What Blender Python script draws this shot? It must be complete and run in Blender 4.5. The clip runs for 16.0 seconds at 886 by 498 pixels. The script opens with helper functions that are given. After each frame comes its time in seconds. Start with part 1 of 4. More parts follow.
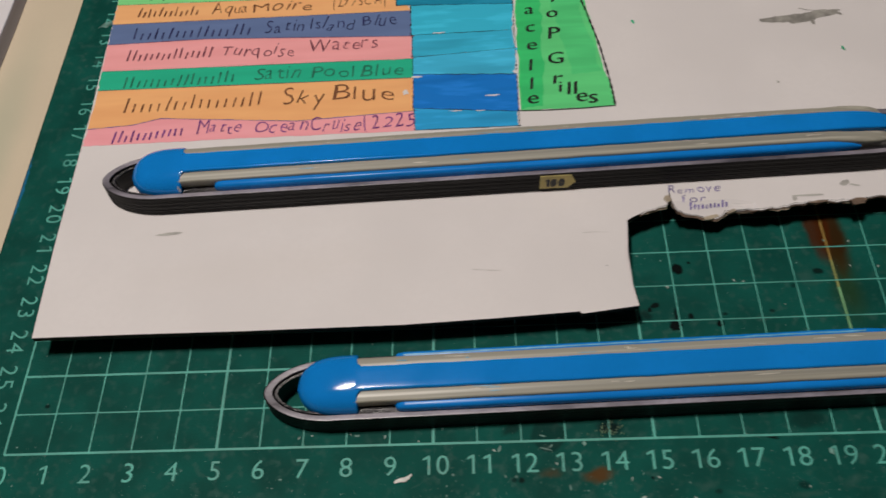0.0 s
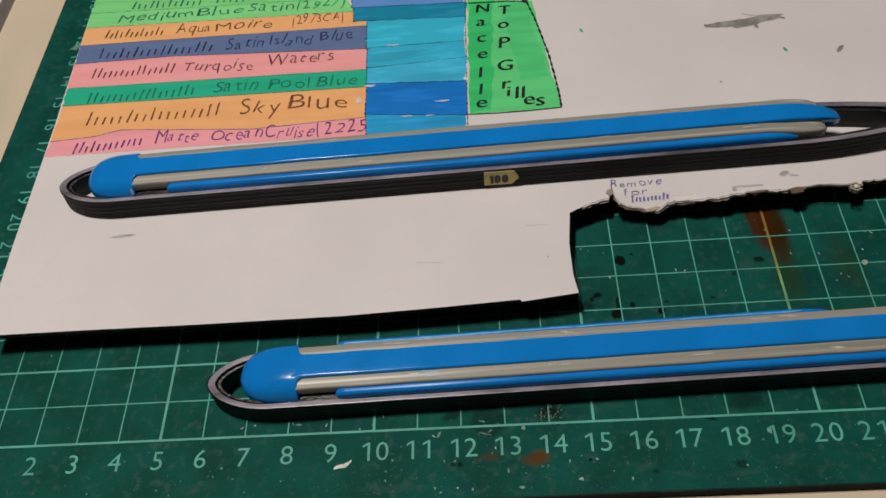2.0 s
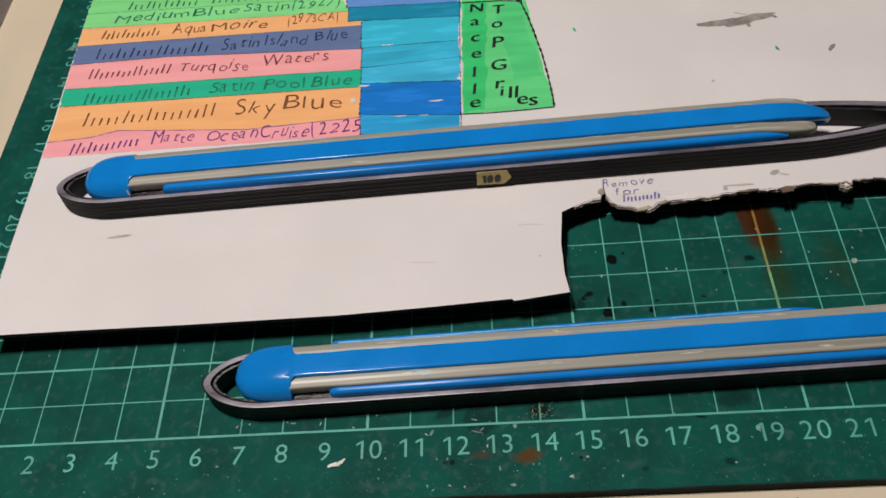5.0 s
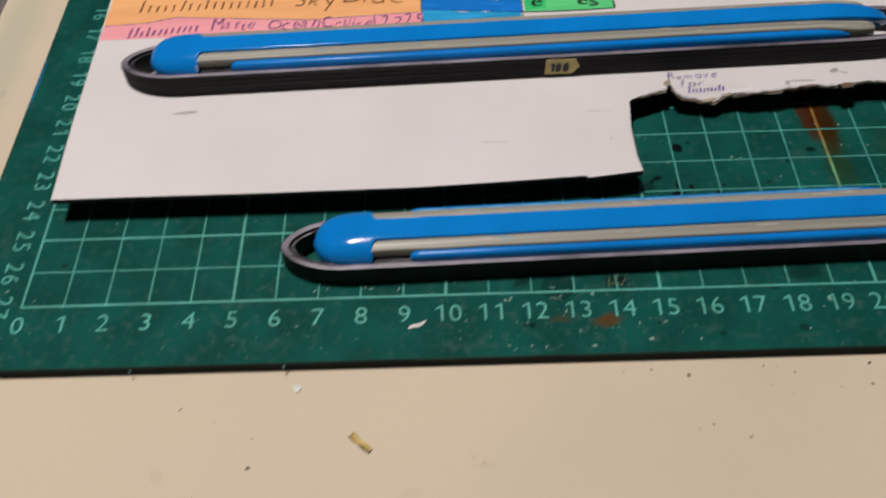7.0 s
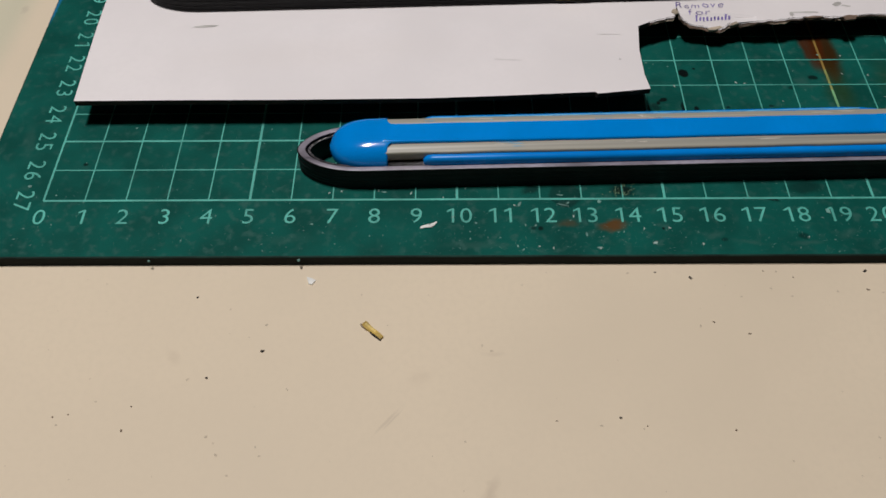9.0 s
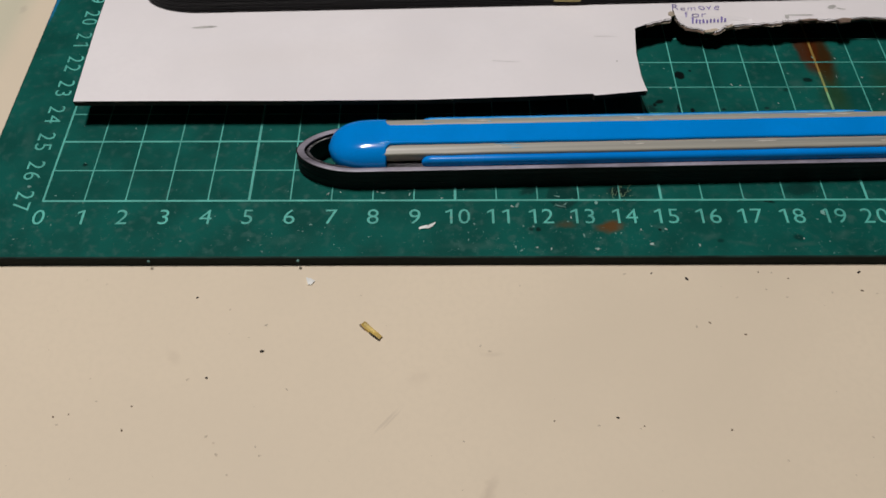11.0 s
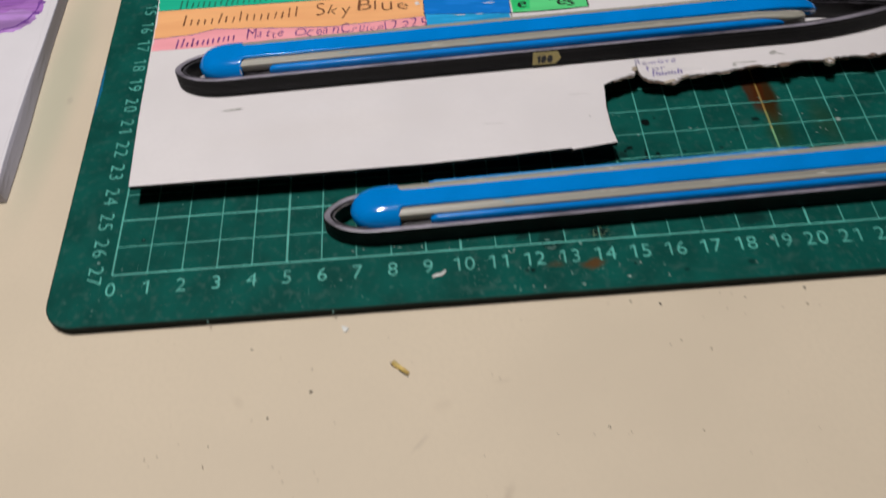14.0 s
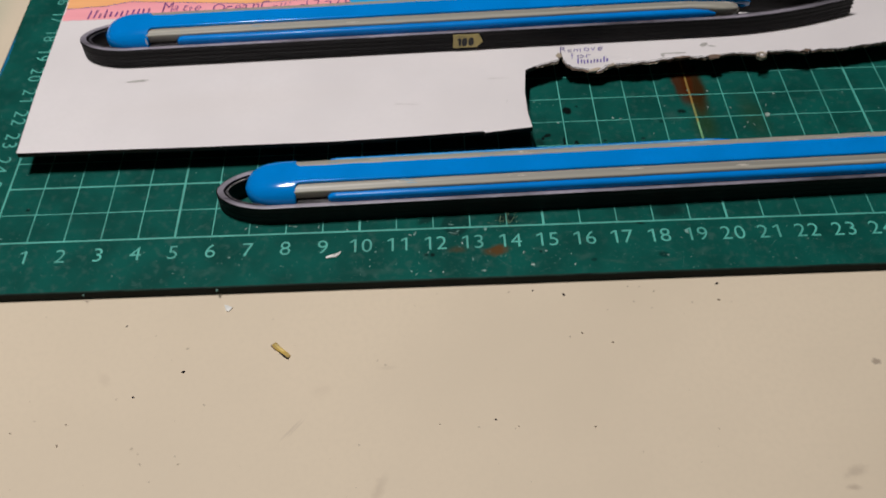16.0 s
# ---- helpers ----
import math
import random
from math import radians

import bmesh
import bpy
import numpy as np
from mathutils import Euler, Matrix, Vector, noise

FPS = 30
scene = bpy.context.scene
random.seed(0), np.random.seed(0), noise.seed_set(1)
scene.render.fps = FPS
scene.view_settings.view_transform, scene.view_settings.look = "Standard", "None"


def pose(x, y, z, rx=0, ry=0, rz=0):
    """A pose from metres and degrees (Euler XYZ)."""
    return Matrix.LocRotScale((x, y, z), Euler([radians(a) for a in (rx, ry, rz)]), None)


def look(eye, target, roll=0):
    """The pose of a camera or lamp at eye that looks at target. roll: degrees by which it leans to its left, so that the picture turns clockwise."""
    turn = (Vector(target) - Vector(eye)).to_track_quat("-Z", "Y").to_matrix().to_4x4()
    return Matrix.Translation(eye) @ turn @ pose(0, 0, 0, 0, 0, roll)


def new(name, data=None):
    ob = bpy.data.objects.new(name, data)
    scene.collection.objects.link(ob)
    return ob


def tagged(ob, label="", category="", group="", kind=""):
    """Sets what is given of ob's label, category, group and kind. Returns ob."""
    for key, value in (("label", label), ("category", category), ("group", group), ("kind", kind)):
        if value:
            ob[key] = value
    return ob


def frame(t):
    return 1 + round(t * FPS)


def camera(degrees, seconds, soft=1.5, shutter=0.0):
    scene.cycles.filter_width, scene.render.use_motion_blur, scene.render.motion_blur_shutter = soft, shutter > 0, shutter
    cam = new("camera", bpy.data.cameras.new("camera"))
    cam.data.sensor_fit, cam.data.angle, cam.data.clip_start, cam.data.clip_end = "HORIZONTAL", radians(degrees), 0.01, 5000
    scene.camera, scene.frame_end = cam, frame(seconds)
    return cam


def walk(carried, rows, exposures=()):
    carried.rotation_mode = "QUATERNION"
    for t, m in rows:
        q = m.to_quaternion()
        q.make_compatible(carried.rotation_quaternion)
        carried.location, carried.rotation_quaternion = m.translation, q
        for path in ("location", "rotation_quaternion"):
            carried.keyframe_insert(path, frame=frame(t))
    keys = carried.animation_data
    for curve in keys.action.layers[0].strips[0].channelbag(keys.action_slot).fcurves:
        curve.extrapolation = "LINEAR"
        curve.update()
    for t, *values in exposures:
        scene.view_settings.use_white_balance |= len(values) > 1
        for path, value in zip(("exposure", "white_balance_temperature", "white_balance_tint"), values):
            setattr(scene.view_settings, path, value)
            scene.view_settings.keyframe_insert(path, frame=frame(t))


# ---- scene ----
cam = camera(52.26, 16.0, 1.65, 0.4)
PATH = [
    (0, (0.11315, -0.07937, 0.19420), (0.10406, 0.03351, 0.02935), -5.87),
    (0.2, (0.12167, -0.07907, 0.19739), (0.11112, 0.03217, 0.03151), -6.76),
    (0.5, (0.12506, -0.10014, 0.18597), (0.11538, 0.02220, 0.02805), -4.52),
    (0.7, (0.12608, -0.10174, 0.18841), (0.11698, 0.02112, 0.03085), -4.50),
    (1, (0.12214, -0.09945, 0.19118), (0.11301, 0.02509, 0.03496), -4.38),
    (1.5, (0.12782, -0.09657, 0.18971), (0.11591, 0.02675, 0.03271), -7.12),
    (2, (0.13015, -0.09469, 0.18666), (0.11848, 0.02858, 0.02959), -7.46),
    (2.5, (0.13004, -0.09479, 0.18794), (0.11830, 0.02864, 0.03100), -7.55),
    (3, (0.13195, -0.09392, 0.18759), (0.11972, 0.02901, 0.03031), -7.90),
    (5.5, (0.13278, -0.09490, 0.18920), (0.12046, 0.02688, 0.03103), -7.92),
    (6, (0.13020, -0.09667, 0.18802), (0.12301, 0.02467, 0.02920), -5.88),
    (6.2, (0.12608, -0.09953, 0.18328), (0.12164, 0.02415, 0.02617), -4.69),
    (6.5, (0.12353, -0.10431, 0.18217), (0.11762, 0.01762, 0.02375), -5.32),
    (6.8, (0.11290, -0.11044, 0.17525), (0.10787, 0.01104, 0.01645), -4.69),
    (7, (0.10277, -0.12064, 0.17358), (0.09979, 0.00172, 0.01541), -2.85),
    (7.2, (0.09806, -0.12966, 0.17096), (0.09421, -0.00851, 0.01188), -2.34),
    (7.5, (0.09539, -0.13967, 0.16096), (0.09240, -0.01659, 0.00334), -1.46),
    (8, (0.09598, -0.14219, 0.16287), (0.09346, -0.02012, 0.00446), -1.13),
    (8.5, (0.09686, -0.14230, 0.16389), (0.09493, -0.01970, 0.00589), -0.92),
    (9, (0.09840, -0.14279, 0.16469), (0.09674, -0.02024, 0.00665), -0.82),
    (11.5, (0.09711, -0.14324, 0.16655), (0.09705, -0.02129, 0.00803), -0.13),
    (12, (0.09853, -0.14339, 0.16749), (0.09837, -0.02177, 0.00872), -0.15),
    (12.5, (0.09710, -0.14299, 0.16960), (0.09784, -0.02166, 0.01061), 0.33),
    (13, (0.09794, -0.13936, 0.17119), (0.09768, -0.01807, 0.01216), -0.27),
    (13.2, (0.09824, -0.12677, 0.18215), (0.09563, -0.00836, 0.02099), -1.48),
    (13.3, (0.09650, -0.12451, 0.18849), (0.09422, -0.00491, 0.02820), -1.95),
    (13.5, (0.09291, -0.12812, 0.19947), (0.09272, -0.00755, 0.03989), -2.79),
    (13.6, (0.09255, -0.12936, 0.20274), (0.09150, -0.01085, 0.04164), -3.97),
    (13.7, (0.09105, -0.13118, 0.20761), (0.08953, -0.01425, 0.04536), -4.61),
    (13.9, (0.09295, -0.14466, 0.20847), (0.09313, -0.02722, 0.04659), -4.25),
    (14, (0.09416, -0.15547, 0.20619), (0.09469, -0.03470, 0.04677), -4.04),
    (14.2, (0.09739, -0.16642, 0.20741), (0.09761, -0.04523, 0.04830), -4.04),
    (14.5, (0.09153, -0.17162, 0.20272), (0.09270, -0.05029, 0.04374), -2.88),
    (14.8, (0.09795, -0.16709, 0.19810), (0.09854, -0.04700, 0.03817), -1.93),
    (15, (0.10162, -0.16146, 0.18732), (0.10338, -0.03933, 0.02895), -0.80),
    (15.2, (0.10236, -0.15203, 0.18244), (0.10634, -0.03011, 0.02395), 0.19),
    (15.5, (0.11307, -0.15448, 0.18028), (0.11415, -0.03012, 0.02365), -1.10),
    (15.7, (0.11866, -0.15545, 0.17964), (0.12035, -0.03037, 0.02359), -1.23),
    (16, (0.12071, -0.15828, 0.18699), (0.12213, -0.03258, 0.03143), -1.55),
]
EXPOSURES = [(0.0, -0.28, 7000, 10), (2.1, -0.25, 7000, 10), (2.5, -0.05, 6950, 11), (3.0, -0.03, 6950, 11), (5.5, 0.0, 6900, 11), (6.0, -0.05, 6900, 11), (6.5, 0.01, 6850, 11), (7.0, 0.0, 6750, 11), (7.5, -0.02, 6600, 11), (9.0, 0.0, 6500, 10), (13.5, 0.0, 6500, 10), (14.5, 0.02, 6500, 10), (16.0, 0.02, 6500, 10)]
walk(cam, [(t, look(eye, target, roll)) for t, eye, target, roll in PATH], EXPOSURES)

# ---------- world, lamp, exposure ----------
world = bpy.data.worlds.new("room_air")
scene.world = world
world.use_nodes = True
world.node_tree.nodes["Background"].inputs[0].default_value = (0.9, 0.95, 1.0, 1)
world.node_tree.nodes["Background"].inputs[1].default_value = 0.015

lamp_data = bpy.data.lights.new("desk_lamp_light", "AREA")
lamp_data.shape, lamp_data.size, lamp_data.size_y, lamp_data.energy = "RECTANGLE", 0.15, 0.05, 6.75
lamp_data.color = (1.0, 0.95, 0.93)
lamp_light = new("desk_lamp_light", lamp_data)
lamp_light.matrix_world = look((-0.062, 0.075, 0.88), (0.09, 0.0, 0.0))

# ---------- materials ----------
def link(tree, a, b):
    tree.links.new(a, b)


def node(tree, kind, **sets):
    n = tree.nodes.new(kind)
    for key, value in sets.items():
        n.inputs[key].default_value = value
    return n


def ramp_mix(tree, factor, colour_a, colour_b, blend="MIX"):
    """Mixes two colours (sockets or tuples) by a factor (socket or number)."""
    m = tree.nodes.new("ShaderNodeMix")
    m.data_type, m.blend_type = "RGBA", blend
    for index, value in ((0, factor), (6, colour_a), (7, colour_b)):
        if isinstance(value, bpy.types.NodeSocket):
            link(tree, value, m.inputs[index])
        elif index == 0:
            m.inputs[0].default_value = value
        else:
            m.inputs[index].default_value = (*value[:3], 1)
    return m.outputs[2]


def map_range(tree, value, a, b, c=0.0, d=1.0):
    m = node(tree, "ShaderNodeMapRange")
    m.interpolation_type = "SMOOTHSTEP"
    link(tree, value, m.inputs[0])
    for i, v in enumerate((a, b, c, d)):
        m.inputs[i + 1].default_value = v
    return m.outputs[0]


def noise_of(tree, coords, scale, detail=4.0, stretch=None):
    n = node(tree, "ShaderNodeTexNoise", Scale=scale, Detail=detail)
    if stretch:
        s = tree.nodes.new("ShaderNodeMapping")
        s.inputs["Scale"].default_value = stretch
        link(tree, coords, s.inputs[0])
        coords = s.outputs[0]
    link(tree, coords, n.inputs["Vector"])
    return n.outputs["Fac"]


def surface(name, base, rough=0.5, spread=0.12, large=60.0, fine=900.0, bump=0.15, relief=0.0001, stretch=None,
            specular=0.5, coat=0.0, metal=0.0, rough_spread=0.08, stains=(), haze=None):
    """A painted or plastic surface with wear at two scales. stains: (x, y, rx, ry, turn, softness, amount, colour) in mm; haze: (colour, amount, scale) of fine scuffs."""
    m = bpy.data.materials.new(name)
    m.use_nodes = True
    t = m.node_tree
    b = t.nodes["Principled BSDF"]
    coords = t.nodes.new("ShaderNodeTexCoord").outputs["Object"]
    n1, n2 = noise_of(t, coords, large, 5.0, stretch), noise_of(t, coords, fine, 3.0, stretch)
    dark, light = [c * (1 - spread) for c in base], [min(1, c * (1 + spread)) for c in base]
    colour = ramp_mix(t, map_range(t, n1, 0.3, 0.7), dark, light)
    colour = ramp_mix(t, map_range(t, n2, 0.35, 0.75, 0.0, 0.35), colour, dark)
    if haze:
        tint, amount, scale = haze
        scuffs = map_range(t, noise_of(t, coords, scale, 6.0), 0.5, 0.72, 0.0, amount)
        patches = map_range(t, noise_of(t, coords, 28.0, 3.0), 0.35, 0.65, 0.35, 1.0)
        both = t.nodes.new("ShaderNodeMath")
        both.operation = "MULTIPLY"
        link(t, scuffs, both.inputs[0])
        link(t, patches, both.inputs[1])
        colour = ramp_mix(t, both.outputs[0], colour, tint)
    for x, y, rx, ry, turn, soft, amount, tint in stains:
        warp = node(t, "ShaderNodeTexNoise", Scale=min(700.0, 1000.0 / min(rx, ry)), Detail=4.0)
        link(t, coords, warp.inputs["Vector"])
        moved = t.nodes.new("ShaderNodeVectorMath")
        moved.operation = "MULTIPLY_ADD"
        link(t, warp.outputs["Color"], moved.inputs[0])
        wide = min(0.0022, 0.0011 * min(rx, ry))
        moved.inputs[1].default_value = (wide, wide, 0)
        link(t, coords, moved.inputs[2])
        place = t.nodes.new("ShaderNodeMapping")
        place.vector_type = "TEXTURE"
        place.inputs["Location"].default_value = (x / 1000 + wide / 2, y / 1000 + wide / 2, 0)
        place.inputs["Rotation"].default_value = (0, 0, radians(turn))
        place.inputs["Scale"].default_value = (rx / 1000, ry / 1000, 1)
        link(t, moved.outputs[0], place.inputs[0])
        flat = t.nodes.new("ShaderNodeVectorMath")
        flat.operation = "MULTIPLY"
        flat.inputs[1].default_value = (1, 1, 0)
        link(t, place.outputs[0], flat.inputs[0])
        length = t.nodes.new("ShaderNodeVectorMath")
        length.operation = "LENGTH"
        link(t, flat.outputs[0], length.inputs[0])
        mask = map_range(t, length.outputs["Value"], 1.0, 1.0 - soft, 0.0, amount)
        colour = ramp_mix(t, mask, colour, tint)
    link(t, colour, b.inputs["Base Color"])
    link(t, map_range(t, n1, 0.25, 0.75, max(0.02, rough - rough_spread), min(1.0, rough + rough_spread)), b.inputs["Roughness"])
    b.inputs["Metallic"].default_value = metal
    b.inputs["Specular IOR Level"].default_value = specular
    b.inputs["Coat Weight"].default_value = coat
    b.inputs["Coat Roughness"].default_value = 0.08
    if bump:
        p = node(t, "ShaderNodeBump", Strength=bump, Distance=relief)
        link(t, n2, p.inputs["Height"])
        link(t, p.outputs[0], b.inputs["Normal"])
    return m


def marker(name, base, streak=0.25, rough=0.6):
    """Felt marker or brushed paint on card: streaks along x, pooled darker in places."""
    return surface(name, base, rough, streak, 140.0, 500.0, 0.1, 0.00005, (0.25, 1.6, 1.0), specular=0.3)


def brushed(name, base, light, dark, rough=0.5, specular=0.35, along=(9.0, 900.0, 900.0), relief=0.00008):
    """Paint or print with long streaks along x: base with lighter and darker hairlines."""
    m = bpy.data.materials.new(name)
    m.use_nodes = True
    t = m.node_tree
    b = t.nodes["Principled BSDF"]
    coords = t.nodes.new("ShaderNodeTexCoord").outputs["Object"]
    wide = tuple(v * 0.35 for v in along)
    fine, broad = noise_of(t, coords, 1.0, 3.0, along), noise_of(t, coords, 1.0, 2.0, wide)
    colour = ramp_mix(t, map_range(t, fine, 0.48, 0.66, 0.0, 0.85), base, light)
    colour = ramp_mix(t, map_range(t, broad, 0.52, 0.68, 0.0, 0.8), colour, dark)
    link(t, colour, b.inputs["Base Color"])
    link(t, map_range(t, fine, 0.3, 0.7, rough + 0.1, max(0.05, rough - 0.1)), b.inputs["Roughness"])
    b.inputs["Specular IOR Level"].default_value = specular
    p = node(t, "ShaderNodeBump", Strength=0.6, Distance=relief)
    link(t, fine, p.inputs["Height"])
    link(t, p.outputs[0], b.inputs["Normal"])
    return m


DARK, BROWN, ORANGE = (0.0015, 0.005, 0.005), (0.062, 0.0125, 0.0006), (0.105, 0.045, 0.010)
DUST = (0.035, 0.105, 0.09)
mat_core = surface("mat_core", (0.006, 0.010, 0.008), 0.75, 0.35, 120.0, 1500.0, 0.3, specular=0.15)
mat_worn = surface("mat_worn", (0.010, 0.036, 0.029), 0.7, 0.6, 90.0, 900.0, 0.3, specular=0.2)
mat_green = surface("mat_green", (0.003, 0.081, 0.065), 0.6, 0.24, 75.0, 2600.0, 0.8, 0.00018, specular=0.07, haze=((0.040, 0.118, 0.102), 0.65, 420.0), stains=(
    (202.0, 37.0, 5.5, 14.0, 0, 0.9, 0.6, (0.022, 0.046, 0.006)), (203.2, 52.0, 3.4, 13.0, -2, 0.8, 0.7, (0.030, 0.024, 0.003)), (201.6, 55.0, 4.2, 14.0, 2, 0.5, 0.9, (0.034, 0.0125, 0.0010)), (198.8, 60.0, 3.9, 17.0, 0, 0.4, 0.85, BROWN), (201.6, 45.0, 3.0, 7.0, 4, 0.8, 0.6, (0.040, 0.022, 0.002)),
    (217.0, 40.0, 6.0, 15.0, 10, 0.9, 0.42, (0.022, 0.046, 0.010)), (193.0, 41.0, 3.0, 4.0, 0, 0.9, 0.5, DUST),
    (161.6, 44.9, 1.7, 1.7, 0, 0.3, 1.0, DARK), (164.7, 46.6, 0.6, 0.5, 0, 0.4, 0.95, DARK), (159.0, 28.6, 1.9, 1.7, 0, 0.3, 1.0, DARK), (159.4, 31.5, 0.5, 2.6, 0, 0.4, 0.9, DARK), (163.0, 31.0, 0.7, 1.3, 20, 0.5, 0.8, DARK), (152.3, 31.6, 1.6, 2.2, 30, 0.7, 0.6, DARK), (162.9, 31.2, 0.9, 1.1, 0, 0.5, 0.8, DARK), (171.2, 31.4, 0.8, 0.6, 0, 0.5, 0.7, DARK), (182.7, 32.0, 0.9, 0.7, 0, 0.6, 0.7, DARK), (189.2, 38.9, 1.1, 1.0, 0, 0.7, 0.6, DARK), (119.6, -9.0, 0.9, 0.8, 0, 0.4, 0.8, DARK), (169.6, 28.9, 1.1, 1.0, 0, 0.3, 1.0, DARK),
    (154.6, 34.4, 1.5, 0.9, 25, 0.4, 0.95, DARK), (153.2, 33.2, 0.6, 0.9, 0, 0.4, 0.95, DARK), (148.3, -9.2, 0.5, 0.5, 0, 0.4, 0.9, DARK), (176.0, -0.6, 2.0, 0.4, -10, 0.5, 0.7, DARK), (180.5, -11.5, 1.6, 1.4, 20, 0.6, 0.6, DARK), (162.0, -12.5, 1.2, 0.7, 0, 0.6, 0.5, DARK), (118.0, -9.0, 0.8, 0.8, 0, 0.5, 0.6, DARK), (7.3, 12.0, 0.8, 0.7, 0, 0.5, 0.8, DARK), (196.1, 42.8, 1.8, 1.3, 0, 0.5, 0.85, DARK), (126.1, 1.4, 4.4, 4.2, 0, 0.2, 0.5, DARK),
    (184.0, 3.6, 6.5, 3.2, 0, 0.7, 0.55, DARK), (140.2, 2.8, 3.8, 2.2, 0, 0.6, 0.85, DARK), (118.0, 3.0, 3.5, 1.6, 20, 0.7, 0.6, DARK), (175.8, -0.2, 1.4, 0.7, 0, 0.4, 0.8, DARK),
    (136.6, -8.2, 4.6, 2.3, 10, 0.8, 0.9, ORANGE), (126.2, -7.6, 3.6, 1.6, 0, 0.9, 0.45, ORANGE),
    (160.0, -11.4, 3.0, 1.3, 20, 0.9, 0.55, DUST), (168.0, -13.4, 4.5, 0.8, -10, 0.9, 0.5, DUST), (181.0, -13.6, 5.5, 1.0, 5, 0.9, 0.55, DUST), (191.0, -11.0, 4.0, 1.6, 30, 0.9, 0.45, DUST), (60.0, -12.0, 9.0, 2.0, 4, 0.9, 0.25, DUST), (105.0, -14.0, 12.0, 1.4, 0, 0.9, 0.4, DUST), (30.0, 60.0, 6.0, 3.0, 4, 0.9, 0.3, DUST), (240.0, -13.0, 12.0, 1.6, 0, 0.9, 0.4, DUST), (-9.0, 20.0, 2.0, 9.0, 10, 0.9, 0.35, DUST),
    (-17.3, 79.0, 1.5, 15.0, 0, 0.35, 0.9, (0.01, 0.16, 0.33)),
))
line_green = surface("line_green", (0.085, 0.43, 0.36), 0.55, 0.22, 90.0, 1400.0, 0.1)
line_olive = surface("line_olive", (0.17, 0.40, 0.19), 0.55, 0.25, 90.0, 1400.0, 0.1)
line_yellow = surface("line_yellow", (0.24, 0.27, 0.085), 0.55, 0.25, 90.0, 1400.0, 0.1)
line_orange = surface("line_orange", (0.27, 0.17, 0.035), 0.55, 0.25, 90.0, 1400.0, 0.1)
desk_cream = surface("desk_cream", (0.69, 0.595, 0.455), 0.62, 0.04, 14.0, 700.0, 0.06, specular=0.2, stains=(
    (38.7, -42.1, 2.0, 3.2, 30, 0.9, 0.12, (0.30, 0.22, 0.16)), (85.2, -57.4, 5.0, 0.5, 50, 0.8, 0.22, (0.30, 0.24, 0.20)), (86.4, -57.0, 4.2, 0.35, 50, 0.8, 0.2, (0.30, 0.24, 0.20)),
    (91.8, -47.1, 4.0, 2.5, 20, 0.9, 0.1, (0.35, 0.26, 0.20)), (106.0, -73.0, 1.7, 5.0, -20, 0.9, 0.24, (0.32, 0.25, 0.19)), (107.7, -41.5, 3.5, 0.9, 0, 0.9, 0.14, (0.36, 0.28, 0.22)),
    (71.6, -82.0, 16.0, 0.35, 7, 0.8, 0.26, (0.30, 0.24, 0.19)), (226.8, -44.7, 1.6, 1.2, 0, 0.6, 0.6, (0.20, 0.15, 0.12)), (212.8, -72.9, 4.2, 2.0, 20, 0.9, 0.28, (0.24, 0.18, 0.14)), (211.1, -76.6, 2.4, 1.1, 0, 0.9, 0.36, (0.24, 0.18, 0.14)),
    (-25.6, -51.6, 4.8, 3.6, 25, 0.3, 0.95, (0.62, 0.43, 0.03)), (-21.2, -61.5, 2.3, 2.0, 0, 0.35, 0.85, (0.22, 0.50, 0.44)),
    (-33.0, 85.0, 11.0, 80.0, -2, 0.8, 0.5, (0.44, 0.48, 0.36)), (-28.0, 78.0, 1.6, 2.4, 0, 0.8, 0.3, (0.38, 0.33, 0.27)),
))
desk_edge_dark = surface("desk_edge_dark", (0.05, 0.035, 0.028), 0.6, 0.2)
card_white = surface("card_white", (0.765, 0.735, 0.742), 0.6, 0.03, 30.0, 600.0, 0.05, specular=0.3, stains=(
    (60.0, 45.0, 60.0, 10.0, 5, 0.9, 0.12, (0.70, 0.64, 0.60)),))
# near-black for the white card's edge and underside, their shade put into the colour
card_edge_shade = surface("card_edge_shade", (0.03, 0.022, 0.018), 0.9, 0.4, 300.0, 2000.0, 0.5)
card_pulp = surface("card_pulp", (0.46, 0.39, 0.30), 0.9, 0.35, 350.0, 2500.0, 0.6, 0.0003)
card_torn = surface("card_torn", (0.16, 0.11, 0.08), 0.9, 0.6, 350.0, 2500.0, 0.6, 0.0003)
# greyer than the white sheet: shade on the pad's side is put into this colour
page_edges_shaded = surface("page_edges_shaded", (0.46, 0.45, 0.53), 0.8, 0.1, 60.0, 1500.0, 0.3, 0.0001, (0.05, 0.05, 3.0))
paper_white = surface("paper_white", (0.77, 0.75, 0.79), 0.7, 0.03, 40.0, 900.0, 0.05, specular=0.25)
blue_gloss = surface("blue_gloss", (0.0, 0.228, 0.70), 0.12, 0.06, 70.0, 700.0, 0.05, 0.00004, specular=0.24, rough_spread=0.03)
blue_satin = surface("blue_satin", (0.0, 0.215, 0.69), 0.24, 0.08, 70.0, 700.0, 0.05, 0.00004, specular=0.18, rough_spread=0.05)
rail_grey = brushed("rail_grey", (0.33, 0.32, 0.27), (0.50, 0.485, 0.42), (0.20, 0.20, 0.175), 0.48, 0.6)
ring_dark = brushed("ring_dark", (0.004, 0.0037, 0.0042), (0.018, 0.0162, 0.0185), (0.002, 0.002, 0.002), 0.42, 0.24, along=(3.0, 40.0, 1700.0), relief=0.00012)
